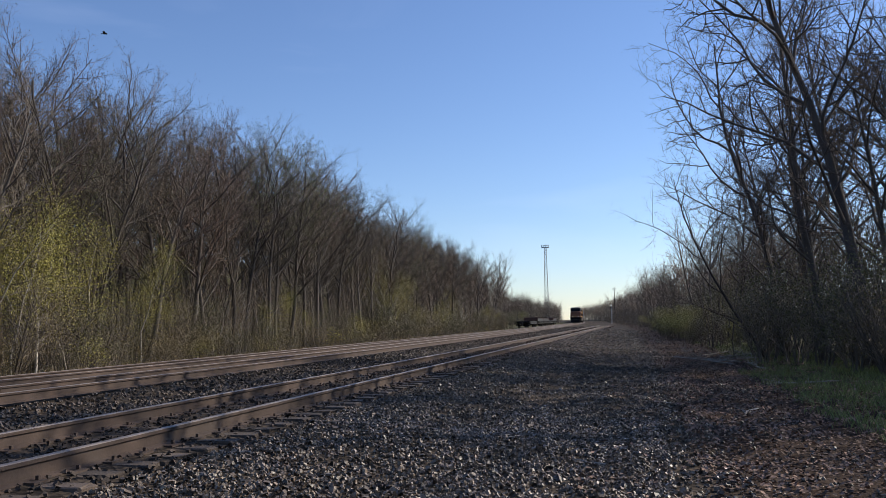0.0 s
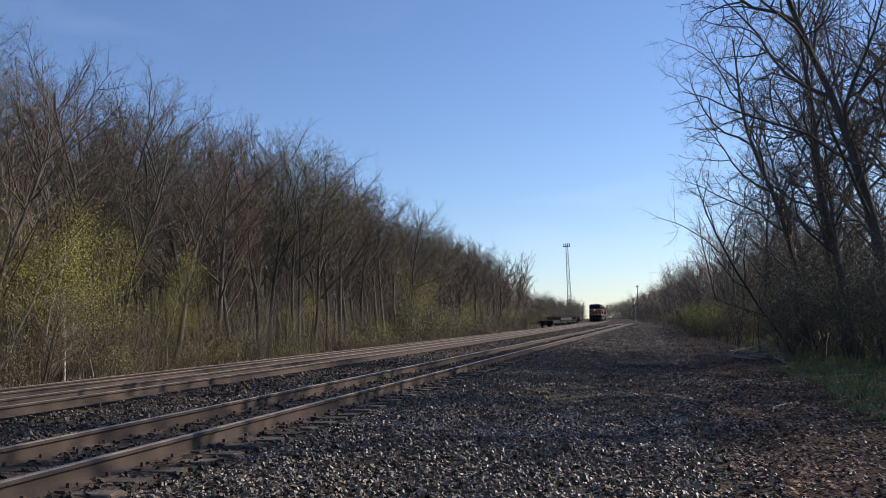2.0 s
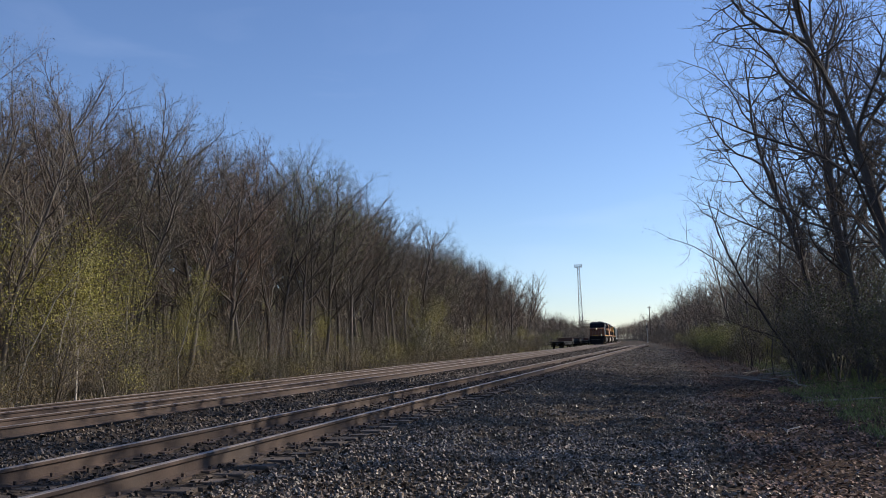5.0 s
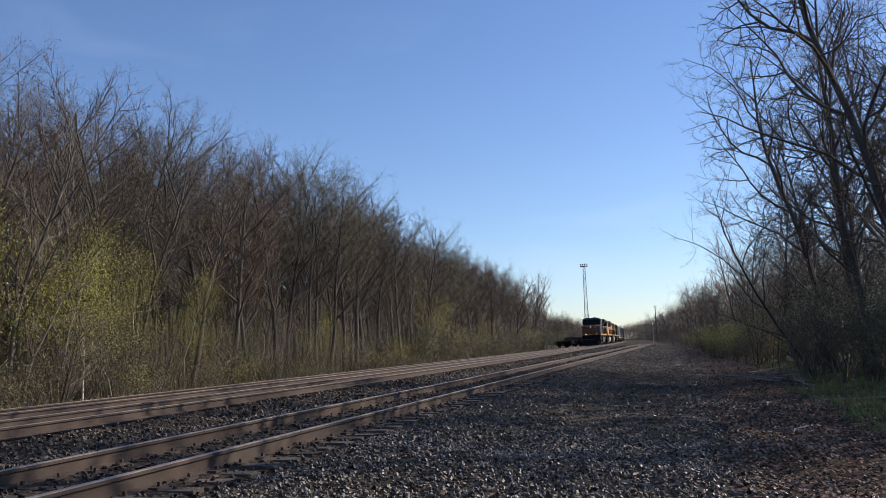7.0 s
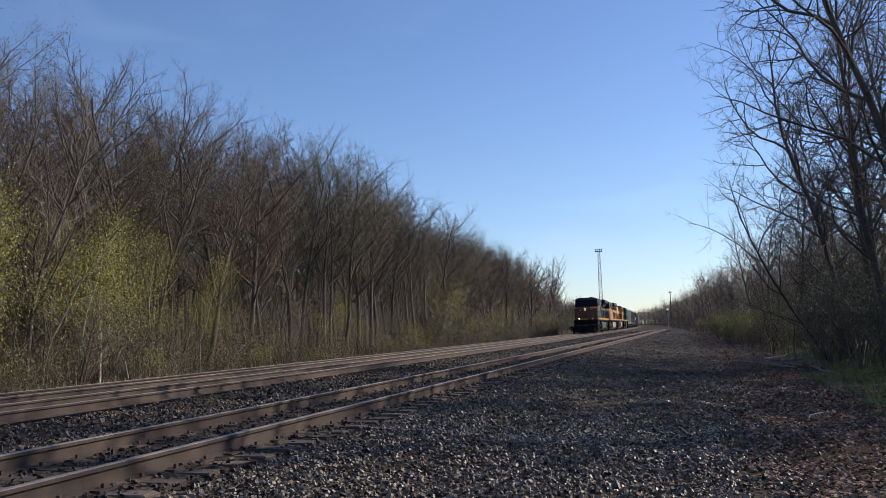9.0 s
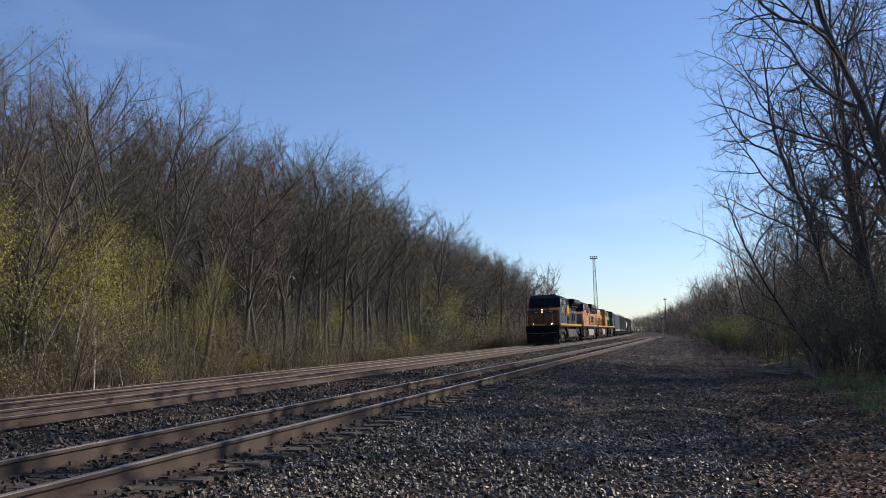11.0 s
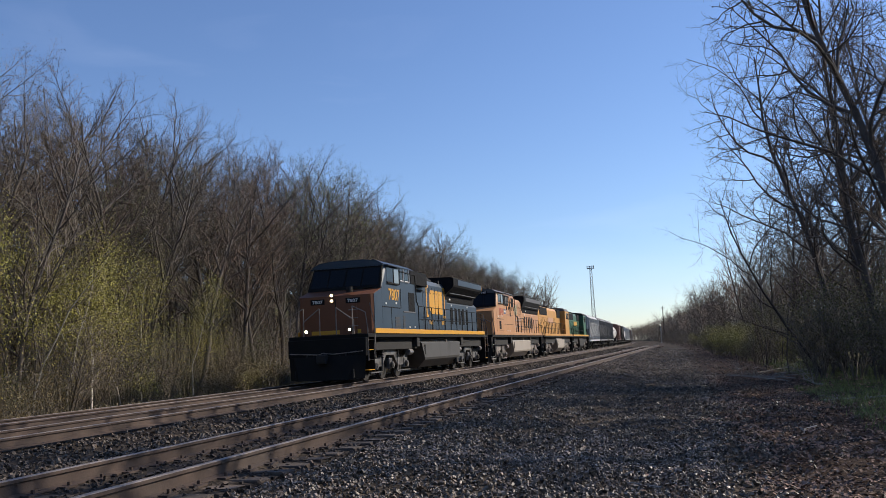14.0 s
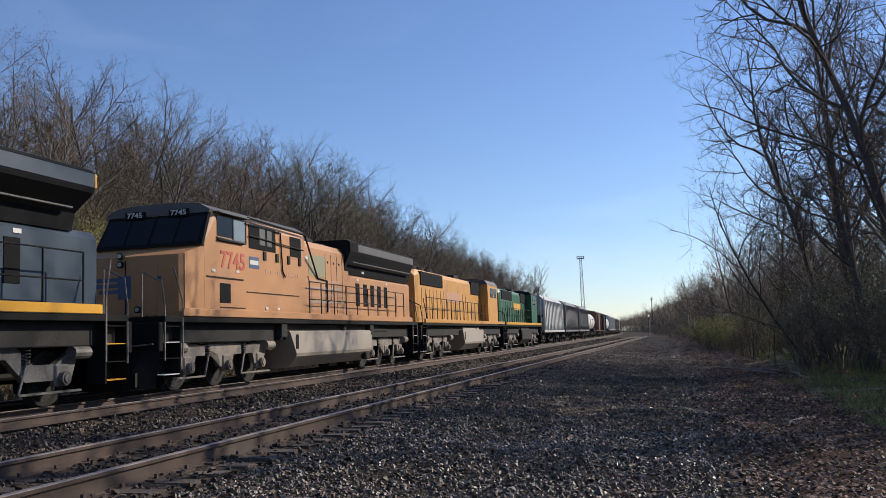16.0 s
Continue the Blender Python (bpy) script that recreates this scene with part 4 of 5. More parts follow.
def six_wheel_truck(root, yc, mat, style):
    """Two cast side frames with springs, journal boxes and brake cylinders."""
    add_wheels(root, (yc - 1.9, yc, yc + 1.9))
    part("truck_bolster", bx(-.7, .7, yc - 2.3, yc + 2.3, .55, 1.0, .05), M_UNDER, root)
    for s in (-1, 1):
        x0, x1 = sorted((s * 1.02, s * 1.16))
        bm = bmesh.new()
        if style == "arched":
            prof = [(-2.75, 1.02), (-2.3, 1.10), (-1.75, .80), (-1.15, .80), (-.62, 1.22), (-.25, 1.22), (0, 1.0), (.25, 1.22), (.62, 1.22), (1.15, .80), (1.75, .80), (2.3, 1.10), (2.75, 1.02),
                    (2.75, .88), (2.35, .88), (2.2, .50), (.95, .50), (.45, .92), (-.45, .92), (-.95, .50), (-2.2, .50), (-2.35, .88), (-2.75, .88)]
        else:
            prof = [(-2.75, 1.08), (-2.2, 1.16), (-1.2, 1.05), (0, 1.12), (1.2, 1.05), (2.2, 1.16), (2.75, 1.08), (2.75, .86), (2.3, .86), (2.15, .52), (1.62, .52), (1.5, .80), (.42, .80),
                    (.30, .50), (-.30, .50), (-.42, .80), (-1.5, .80), (-1.62, .52), (-2.15, .52), (-2.3, .86), (-2.75, .86)]
        a = [bm.verts.new((x0, yc + p, z)) for p, z in prof]
        b = [bm.verts.new((x1, yc + p, z)) for p, z in prof]
        bm.faces.new(a)
        bm.faces.new(b[::-1])
        for i in range(len(prof)):
            j = (i + 1) % len(prof)
            bm.faces.new((a[i], a[j], b[j], b[i]))
        bmesh.ops.triangulate(bm, faces=[f for f in bm.faces if len(f.verts) > 4])
        fr = part("side_frame", bm, mat, root, "dusty silver cast side frame")
        for d in (-1.9, 0, 1.9):
            j = rod((s * 1.14, yc + d, .53), (s * 1.30, yc + d, .53), .13, None, 14)
            rod((s * 1.30, yc + d, .53), (s * 1.325, yc + d, .53), .085, j, 10)
            box_bm(j, min(s * 1.05, s * 1.2), max(s * 1.05, s * 1.2), yc + d - .2, yc + d + .2, .38, .80, .03)
            part("journal_box", j, mat, fr)
        for d in (-2.45, 2.3):
            part("brake_cylinder", rod((s * 1.24, yc + d - .22, 1.0), (s * 1.24, yc + d + .26, 1.0), .13, None, 12), mat, fr)
        for d in (-.95, .95):
            bm = bmesh.new()
            for k in range(5):
                rod((s * 1.12, yc + d, .82 + .06 * k), (s * 1.12, yc + d, .85 + .06 * k), .12, bm, 10)
            part("spring", bm, M_UNDER, fr)
        for path in ([(s * 1.22, yc - 2.5, .30), (s * 1.22, yc - 1.2, .30), (s * 1.2, yc - .95, .85)], [(s * 1.2, yc + .95, .85), (s * 1.22, yc + .7, .28), (s * 1.22, yc + 2.4, .28)]):
            part("brake_rigging", rods([path], .028, 5), mat, fr)
        part("sand_pipe", rods([[(s * 1.15, yc - 2.5, 1.35), (s * 1.2, yc - 2.62, .6), (s * .9, yc - 2.55, .12)]], .022, 5), M_UNDER, fr)


def fuel_tank(root, y0, y1, mat):
    half = [(.75, .28), (1.08, .30), (1.46, .62), (1.50, .72), (1.50, 1.36), (1.46, 1.39)]
    bm = bmesh.new()
    front, back = [], []
    for x, z in half:
        sl = 0.85 * max(0, (1.39 - z)) * .8
        front.append((x, y0 + sl, z))
        back.append((x, y1 - sl * .35, z))
    full = lambda h: h + [(-x, y, z) for x, y, z in reversed(h)]
    loft([full(front), full(back)], bm)
    tank = part("fuel_tank", bm, mat, root, "dull grey fuel tank with a sloping lower side")
    for s in (-1, 1):
        part("gauge", bx(min(s * 1.49, s * 1.512), max(s * 1.49, s * 1.512), y0 + .42, y0 + .62, .85, 1.28, .004), M_BLACK, tank)
        part("filler", rod((s * 1.35, (y0 + y1) / 2 + 1.2, 1.38), (s * 1.35, (y0 + y1) / 2 + 1.2, 1.52), .06), M_SILVER, tank)
        part("valve_box", bx(min(s * 1.3, s * 1.5), max(s * 1.3, s * 1.5), y1 - .75, y1 - .35, .35, .6, .03), M_UNDER, tank)
    bm = bmesh.new()
    for s in (-1, 1):
        rod((s * 1.15, y0 - .4, 1.46), (s * 1.15, y1 + .8, 1.46), .055, bm, 8)
    part("air_pipe", bm, M_UNDER, root)


def handrail(root, s, ys, z0, z1, xo, mat):
    """Stanchions on the walkway's edge and the rails through them."""
    for y in ys:
        part("stanchion", rods([[(s * xo, y, z0 - .12), (s * xo, y, z1)]], .021, 5), mat, root)
    part("handrail", rods([[(s * xo, ys[0] - .1, z1 + .16), (s * xo, ys[0], z1), (s * xo, ys[-1], z1)], [(s * xo, ys[0], (z0 + z1) / 2 - .05), (s * xo, ys[-1], (z0 + z1) / 2 - .05)]], .017, 5), mat, root)


def platform_end(root, y, out, mat_edge, rail_mat):
    """Pilot, steps, coupler and end rails; out is -1 at the front end, +1 at the rear."""
    o = out
    bm = bx(-1.5, 1.5, min(y, y + o * .18), max(y, y + o * .18), .95, 1.6, .02)
    part("end_plate", bm, M_BLACK, root)
    pl = bmesh.new()
    loft([[(-1.42, y + o * .18, .16), (1.42, y + o * .18, .16), (1.48, y + o * .12, .98), (-1.48, y + o * .12, .98)],
          [(-.9, y + o * .62, .14), (.9, y + o * .62, .14), (1.2, y + o * .34, .98), (-1.2, y + o * .34, .98)]], pl)
    part("snow_plough", pl, M_BLACK, root, "black snow plough")
    c = bx(-.12, .12, min(y, y + o * .62), max(y, y + o * .62), .78, 1.0, .03)
    box_bm(c, -.19, .19, min(y + o * .5, y + o * .76), max(y + o * .5, y + o * .76), .72, 1.06, .05)
    part("coupler", c, M_UNDER, root)
    for s in (-1, 1):
        for k in range(4):
            z = .42 + .36 * k
            part("step", bx(min(s * 1.12, s * 1.5), max(s * 1.12, s * 1.5), min(y - o * .04, y - o * .66), max(y - o * .04, y - o * .66), z, z + .02), mat_edge if k in (0, 2) else M_BLACK, root, "pale-edged boarding step")
        part("step_well", bx(min(s * 1.05, s * 1.12), max(s * 1.05, s * 1.12), min(y, y - o * .7), max(y, y - o * .7), .4, 1.75), M_BLACK, root)
        part("step_side", bx(min(s * 1.12, s * 1.5), max(s * 1.12, s * 1.5), min(y - o * .68, y - o * .72), max(y - o * .68, y - o * .72), .36, 1.75), M_BLACK, root)
        part("grab_rail", rods([[(s * 1.52, y - o * .02, .75), (s * 1.52, y - o * .02, 1.95), (s * 1.45, y - o * .02, 2.5), (s * .95, y - o * .02, 2.75), (s * .95, y - o * .02, 1.65)]], .02, 5), rail_mat, root)
        part("grab_rail", rods([[(s * 1.53, y - o * .74, .8), (s * 1.53, y - o * .74, 2.1), (s * 1.46, y - o * .5, 2.85)]], .02, 5), rail_mat, root)
    for px in (-1.1, -.6, .6, 1.1):
        part("plough_rib", bx(px - .02, px + .02, min(y + o * .2, y + o * .5), max(y + o * .2, y + o * .5), .2, .5), M_UNDER, root)
    part("uncoupling_lever", rods([[(-1.4, y + o * .26, 1.12), (-.3, y + o * .3, 1.05), (0, y + o * .5, 1.1), (.3, y + o * .3, 1.05), (1.4, y + o * .26, 1.12)]], .018, 5), M_SILVER, root)
    part("hose", rods([[(-.5, y + o * .2, 1.0), (-.5, y + o * .36, .6), (-.42, y + o * .42, .3)], [(.5, y + o * .2, 1.0), (.5, y + o * .36, .6), (.42, y + o * .42, .3)],
                       [(.75, y + o * .2, 1.1), (.75, y + o * .33, .75), (.7, y + o * .4, .45)], [(-.75, y + o * .2, 1.1), (-.75, y + o * .33, .75), (-.7, y + o * .4, .45)]], .03, 6), M_UNDER, root)


def lamp(root, x, y, z, rad, lit, glass=None):
    ring_bm = rod((x, y + .06, z), (x, y - .03, z), rad + .03, None, 14)
    case = part("lamp_casing", ring_bm, M_BLACK, root)
    part("headlight", rod((x, y - .03, z), (x, y - .045, z), rad, None, 14), (glass or M_LAMP) if lit else M_UNLIT, case, "round headlight" if not lit else "lit round headlight")


def wide_cab_locomotive(name, label, body, nose, sill, trucks, tank, roof, number, number_mat, lit, cab_end, tank_span, wing, style, maker):
    root = tagged(new(name), label, "locomotive", "train")
    rail_mat = M_BLACK if style == "blue" else M_UNDER
    L = 19.25
    part("underframe", bx(-1.3, 1.3, -.75, L, 1.12, 1.60, .02), M_UNDER, root)
    part("walkway", bx(-1.54, 1.54, -.80, L + .1, 1.60, 1.735, .01), M_BLACK, root)
    for s in (-1, 1):
        part("side_sill", bx(min(s * 1.50, s * 1.57), max(s * 1.50, s * 1.57), -.05, 18.45, 1.742, 1.925, .008), sill, root, "painted stripe along the side sill")
    # nose
    bm = bmesh.new()
    plan = lambda z, back: [(1.40, 0.0, z), (1.48, .10, z), (1.48, back, z), (-1.48, back, z), (-1.48, .10, z), (-1.40, 0.0, z)]
    low, top = plan(1.74, 1.02), plan(3.2, 1.02)
    top = [(x, y, 3.2 + .28 * max(0, y) / 1.02 + 0) for x, y, z in top]
    loft([low, top], bm)
    nz = part("nose", bm, nose, root, "broad nose")
    part("nose_door", bx(.15, .85, -.02, .01, 1.78, 3.0, .008), nose, nz)
    part("nose_seam", bx(-.02, .02, -.006, .01, 1.8, 3.1), M_UNDER, nz)
    for s in (-1, 1):
        part("nose_side", loft([[(s * 1.482, .11, 1.93), (s * 1.482, 1.02, 1.93), (s * 1.482, 1.02, 3.46), (s * 1.482, .11, 3.21)],
                                [(s * 1.497, .11, 1.93), (s * 1.497, 1.02, 1.93), (s * 1.497, 1.02, 3.46), (s * 1.497, .11, 3.21)]]), body, nz)
    # cab
    full = [(1.5, 1.74), (1.5, 3.5), (1.5, 4.18), (1.42, 4.42), (1.15, 4.56), (.6, 4.62)]
    lowc = [(1.5, 1.74), (1.5, 3.49), (1.49, 3.50), (1.42, 3.51), (1.15, 3.52), (.6, 3.53)]
    cab = part("cab", loft([ring(1.0, lowc), ring(1.52, full), ring(cab_end, full)]), body, root, "full-width driving cab")
    part("cab_roof", loft([ring(1.36, [(1.44, 4.36), (1.46, 4.43), (1.18, 4.585), (.6, 4.645)]), ring(cab_end + .02, [(1.44, 4.36), (1.46, 4.43), (1.18, 4.585), (.6, 4.645)])]), roof, cab)
    # windscreen panes on the sloping front
    for xa, xb in ((-1.36, -.72), (-.66, -.04), (.04, .66), (.72, 1.36)):
        f = lambda x, u: (x, 1.0 + .52 * u - .105, 3.5 + .9 * u)
        part("windscreen", loft([[f(xa, .1), f(xb, .1), f(xb, .86), f(xa, .86)], [(x, y + .02, z) for x, y, z in (f(xa, .1), f(xb, .1), f(xb, .86), f(xa, .86))]]), M_GLASS, cab)
    part("front_mask", loft([[(-1.48, .91, 3.50), (1.48, .91, 3.50), (1.40, 1.42, 4.40), (-1.40, 1.42, 4.40)], [(-1.48, 1.0, 3.50), (1.48, 1.0, 3.50), (1.42, 1.52, 4.42), (-1.42, 1.52, 4.42)]]), M_BLACK, cab)
    for s in (-1, 1):
        X = lambda a, b: (min(s * a, s * b), max(s * a, s * b))
        part("sun_visor", bx(*X(1.44, 1.62), 1.55, 3.2, 4.36, 4.40, .005), roof, cab)
        part("side_window", bx(*X(1.49, 1.51), 1.62, 2.45, 3.78, 4.30, .004), M_GLASS, cab)
        part("side_window", bx(*X(1.49, 1.515), 2.45, 3.12, 3.74, 4.30, .004), M_PALEGLASS, cab, "half-open sliding window")
        part("window_frame", rods([[(s * 1.515, 1.58, 3.74), (s * 1.515, 3.16, 3.70), (s * 1.515, 3.16, 4.32)], [(s * 1.515, 2.45, 3.74), (s * 1.515, 2.45, 4.3)]], .02, 4), M_BLACK if style == "blue" else M_ROOF, cab)
        part("arm_rest", bx(*X(1.5, 1.56), 1.6, 3.0, 3.66, 3.71, .01), M_BLACK, cab)
        if style == "blue":
            for a, b in ((3.3, 3.72), (3.86, 4.5)):
                part("side_window", bx(*X(1.49, 1.51), a, b, 3.86, 4.36, .004), M_GLASS, cab)
                part("window_frame", rods([[(s * 1.515, a, 3.86), (s * 1.515, b, 3.86), (s * 1.515, b, 4.38)]], .035, 4), M_WHITE, cab, "white window frame")
            part("louvre_box", bx(*X(1.3, 1.52), 4.72, 7.2, 3.82, 4.40, .02), M_GRILL, root)
            part("side_panel", bx(*X(1.49, 1.512), 4.35, 5.2, 2.66, 3.45, .005), M_GRILL, root)
            for y0, k in ((2.5, 8), (3.5, 9)):
                for q in range(k):
                    part("louvre", bx(*X(1.5, 1.515), y0, y0 + (.6 if y0 < 3 else .3), 1.98 + .055 * q, 2.01 + .055 * q), M_TANK, cab)
            part("belt_seam", bx(*X(1.49, 1.513), 1.0, 3.2, 2.74, 2.775), M_BLACK, cab)
            part("belt_seam", bx(*X(1.49, 1.520), 3.6, 5.3, 2.60, 2.66, .01), M_ROOF, cab)
            part("door_seam", bx(*X(1.49, 1.512), 3.28, 3.31, 2.75, 3.55), M_BLACK, cab)
            part("door_seam", bx(*X(1.49, 1.512), 2.05, 2.07, 1.93, 2.74), M_BLACK, cab)
        else:
            part("belt_seam", bx(*X(1.49, 1.525), 1.1, 3.0, 2.72, 2.75), M_UNDER, cab)
            part("belt_seam", bx(*X(1.49, 1.52), 3.2, 6.6, 2.42, 2.44), M_UNDER, cab)
            part("side_panel", bx(*X(1.49, 1.512), 1.75, 2.3, 2.1, 2.6, .005), M_GRILL, cab)
            part("belt_seam", bx(*X(1.49, 1.52), 1.75, 3.1, 1.98, 2.0), M_UNDER, cab)
            part("equipment_grill", bx(*X(1.42, 1.52), 3.35, 5.0, 3.62, 4.28, .01), M_GRILL, root)
            for a, b in ((3.95, 4.3), (4.42, 4.72)):
                part("pale_hatch", bx(*X(1.5, 1.53), a, b, 3.75, 4.22, .004), M_ROOF, root)
            part("equipment_grill", bx(*X(1.42, 1.515), 6.0, 6.8, 3.6, 4.2, .01), M_GRILL, root)
            part("conduit", rods([[(s * 1.56, 3.2, 4.42), (s * 1.56, 7.0, 4.34), (s * 1.3, 8.6, 3.1), (s * 1.3, 9.4, 3.05), (s * 1.3, 9.4, 2.0)]], .03, 5), M_BLACK, root)
            part("conduit", rods([[(s * 1.55, 3.3, 3.95), (s * 1.55, 6.9, 3.85)]], .02, 5), M_UNDER, root)
            for q in range(4):
                part("hose_bracket", bx(*X(1.5, 1.54), 4.2 + .8 * q, 4.36 + .8 * q, 3.35, 3.6, .01), M_UNDER, root)
            part("crest", bx(*X(1.5, 1.508), 3.35, 3.95, 3.08, 3.4, .003), M_FADEBLUE, cab)
            part("crest_band", bx(*X(1.5, 1.512), 3.40, 3.90, 3.18, 3.3, .003), M_WHITE, cab)
            for q in range(15):
                if q != 8:
                    part("lettering_bar", bx(*X(1.5, 1.506), 4.35 + .155 * q, 4.45 + .155 * q, 2.98, 3.10), M_PINK, cab)
    # hood
    hw = 1.02 if style == "blue" else 1.28
    htop = 4.28
    half = [(hw, 1.74), (hw, 3.6), (hw, htop - .22), (hw - .16, htop), (.4, htop + .05)]
    hood = part("hood", loft([ring(cab_end - .02, half), ring(wing[0] + .4, half)]), body, root, "long engine hood")
    if style == "blue":
        step_half = [(1.16, 1.74), (1.16, 3.6), (1.3, 3.7), (1.3, 4.45), (.4, 4.5)]
        part("auxiliary_cab", loft([ring(cab_end - .01, step_half), ring(7.3, step_half)]), body, root)
    low_half = [(hw, 1.74), (hw, 2.6), (hw, 3.3), (hw - .12, 3.45), (.4, 3.5)]
    rear = part("radiator_hood", loft([ring(wing[0] + .4, low_half), ring(L - .25, low_half)]), body, root)
    rad = [(hw - .02, 3.4), (hw + .05, 3.75), (1.5, 4.12), (1.53, 4.2), (1.53, 4.52), (1.42, 4.6), (.4, 4.62)]
    radiator = part("radiator", loft([ring(wing[0], rad), ring(wing[1], rad)]), M_GRILL, root, "overhanging radiator wing")
    for s in (-1, 1):
        X = lambda a, b: (min(s * a, s * b), max(s * a, s * b))
        part("wing_edge", bx(*X(1.525, 1.545), wing[0] + (.9 if style == "blue" else .8), wing[1] + .02, 4.22, 4.50, .008), roof, radiator)
        part("wing_edge", bx(*X(hw + .16, hw + .24), wing[0] + .3, wing[1] - .3, 3.80, 3.84, .008), M_ROOF, radiator)
        if style == "blue":
            part("wing_tip", bx(*X(1.50, 1.55), wing[1] - .02, wing[1] + .05, 4.22, 4.50, .008), M_GOLD, radiator)
        for q in range(5):
            y = wing[0] + 1.1 + q * .82
            part("vent_door", bx(*X(hw - .01, hw + .014), y, y + .42, 2.28, 3.12, .01), M_GRILL, rear)
        for q in range(9):
            y = cab_end + 2.2 + q * .52
            if y < wing[0] + .2:
                part("hood_door_seam", bx(*X(hw - .01, hw + .008), y, y + .02, 1.95, 3.95), M_UNDER, hood)
                part("latch", bx(*X(hw, hw + .02), y + .2, y + .26, 2.35, 2.42), M_BLACK, hood)
                part("latch", bx(*X(hw, hw + .02), y + .2, y + .26, 3.65, 3.72), M_BLACK, hood)
        ys = [cab_end + .25] + [round(cab_end + 1.2 + 1.13 * q, 2) for q in range(20) if cab_end + 1.2 + 1.13 * q < 18.4]
        handrail(root, s, ys, 1.92, 2.92, 1.53, rail_mat)
        for q in range(3):
            part("roof_hatch", bx(*X(.1, .7), cab_end + 1.2 + 1.6 * q, cab_end + 2.2 + 1.6 * q, htop + .03, htop + .16, .03), M_UNDER, hood)
    part("exhaust_duct", bx(-.45, .45, wing[0] - 1.8, wing[0] - .8, htop + .02, htop + .32, .05), M_UNDER, root)
    part("horn", rods([[(.3, cab_end - .8, 4.62), (.3, cab_end - .8, 4.8)], [(.12, cab_end - .8, 4.78), (.5, cab_end - .8, 4.78)]], .05, 7), M_UNDER, root)
    # small plates, roof pipe and lifting eyes
    for s in (-1, 1):
        X = lambda a, b: (min(s * a, s * b), max(s * a, s * b))
        for y, z in ((1.35, 2.86), (2.6, 2.9), (4.3, 1.98), (5.05, 1.98)):
            part("label_plate", bx(*X(1.5, 1.516), y, y + .17, z, z + .07, .003), M_WHITE, root, "small white label plate")
        for y, z in ((7.6, 3.66), (12.3, 3.6), (12.9, 3.5), (wing[0] + 1.2, 3.2), (wing[0] + 4.6, 3.2)):
            part("label_plate", bx(*X(hw, hw + .016), y, y + .22, z, z + .09, .003), M_WHITE, root, "small white label plate")
        part("roof_pipe", rods([[(s * 1.53, 3.1, 4.25), (s * 1.53, 5.3, 4.22), (s * 1.53, 5.42, 3.1), (s * 1.53, 5.6, 2.95)]], .022, 5), M_BLACK, root)
        for y in (1.9, 4.9, 8.2, 11.2):
            part("lifting_eye", bx(*X(.8, .95), y, y + .2, 4.25 if y > 5.4 else 4.56, 4.4 if y > 5.4 else 4.68, .02), M_UNDER, root)
        part("jack_pad", bx(*X(1.3, 1.5), 5.35, 5.75, 1.2, 1.6, .02), M_UNDER, root)
        part("jack_pad", bx(*X(1.3, 1.5), 13.1, 13.5, 1.2, 1.6, .02), M_UNDER, root)
        part("air_reservoir", rod((s * 1.2, 13.2, 1.42), (s * 1.2, 15.6, 1.42), .14, None, 12), M_UNDER, root)
    # running gear
    six_wheel_truck(root, 2.65, trucks, style if style == "arched" else ("arched" if style == "blue" else "straight"))
    six_wheel_truck(root, 15.85, trucks, "arched" if style == "blue" else "straight")
    fuel_tank(root, tank_span[0], tank_span[1], tank)
    platform_end(root, -.8, -1, M_WHITE if style != "blue" else M_GOLD, M_SILVER)
    platform_end(root, L + .1, 1, M_GOLD if style == "blue" else M_WHITE, M_SILVER)
    lamp(root, -.12, -.03, 3.22, .055, lit, M_LAMP_DIM)
    lamp(root, -.12, -.03, 3.02, .055, lit, M_LAMP_DIM)
    for s in (-.84, .84):
        lamp(root, s, -.78, 1.90, .05, lit)
    # numbers and emblems
    writing(number, .44, number_mat, root, side_face(1.508, 2.45, 3.06 if style == "blue" else 3.0), stretch=1.12)
    writing(number, .44, number_mat, root, side_face(-1.508, 2.45, 3.06) @ pose(0, 0, 0, 0, 180, 0), stretch=1.12)
    for s in (-1, 1):
        if style == "blue":
            nb = part("number_board", bx(s * .70 - .28, s * .70 + .28, -.03, .0, 2.90, 3.10, .006), M_BLACK, root)
            writing(number, .12, M_WHITE, nb, front_face(s * .70, -.036, 2.94), stretch=1.25)
        else:
            nb = part("number_board", bx(s * .62 - .28, s * .62 + .28, 1.31, 1.40, 4.30, 4.48, .01), M_BLACK, root)
            writing(number, .13, M_WHITE, nb, front_face(s * .62, 1.303, 4.33), stretch=1.25)
    if style == "blue":
        part("nose_stripe", bx(-.98, .98, -.012, .01, 1.78, 1.92, .003), M_GOLD, root)
        for q in range(3):
            part("grab_iron", rods([[(.55, -.09, 2.05 + .3 * q), (.9, -.09, 2.05 + .3 * q)]], .015, 5), M_SILVER, root)
        part("front_handrail", rods([[(.32, -.78, 1.7), (.32, -.78, 2.72), (.98, -.74, 2.25), (.98, -.74, 1.7)]], .02, 5), M_SILVER, root)
        part("front_handrail", rods([[(-.32, -.78, 1.7), (-.32, -.78, 2.72), (-.98, -.74, 2.25), (-.98, -.74, 1.7)]], .02, 5), M_SILVER, root)
        part("bell", rod((.5, .2, 3.32), (.5, .2, 3.52), .12, None, 12), M_UNDER, root)
    maker(root, hw)
    return root


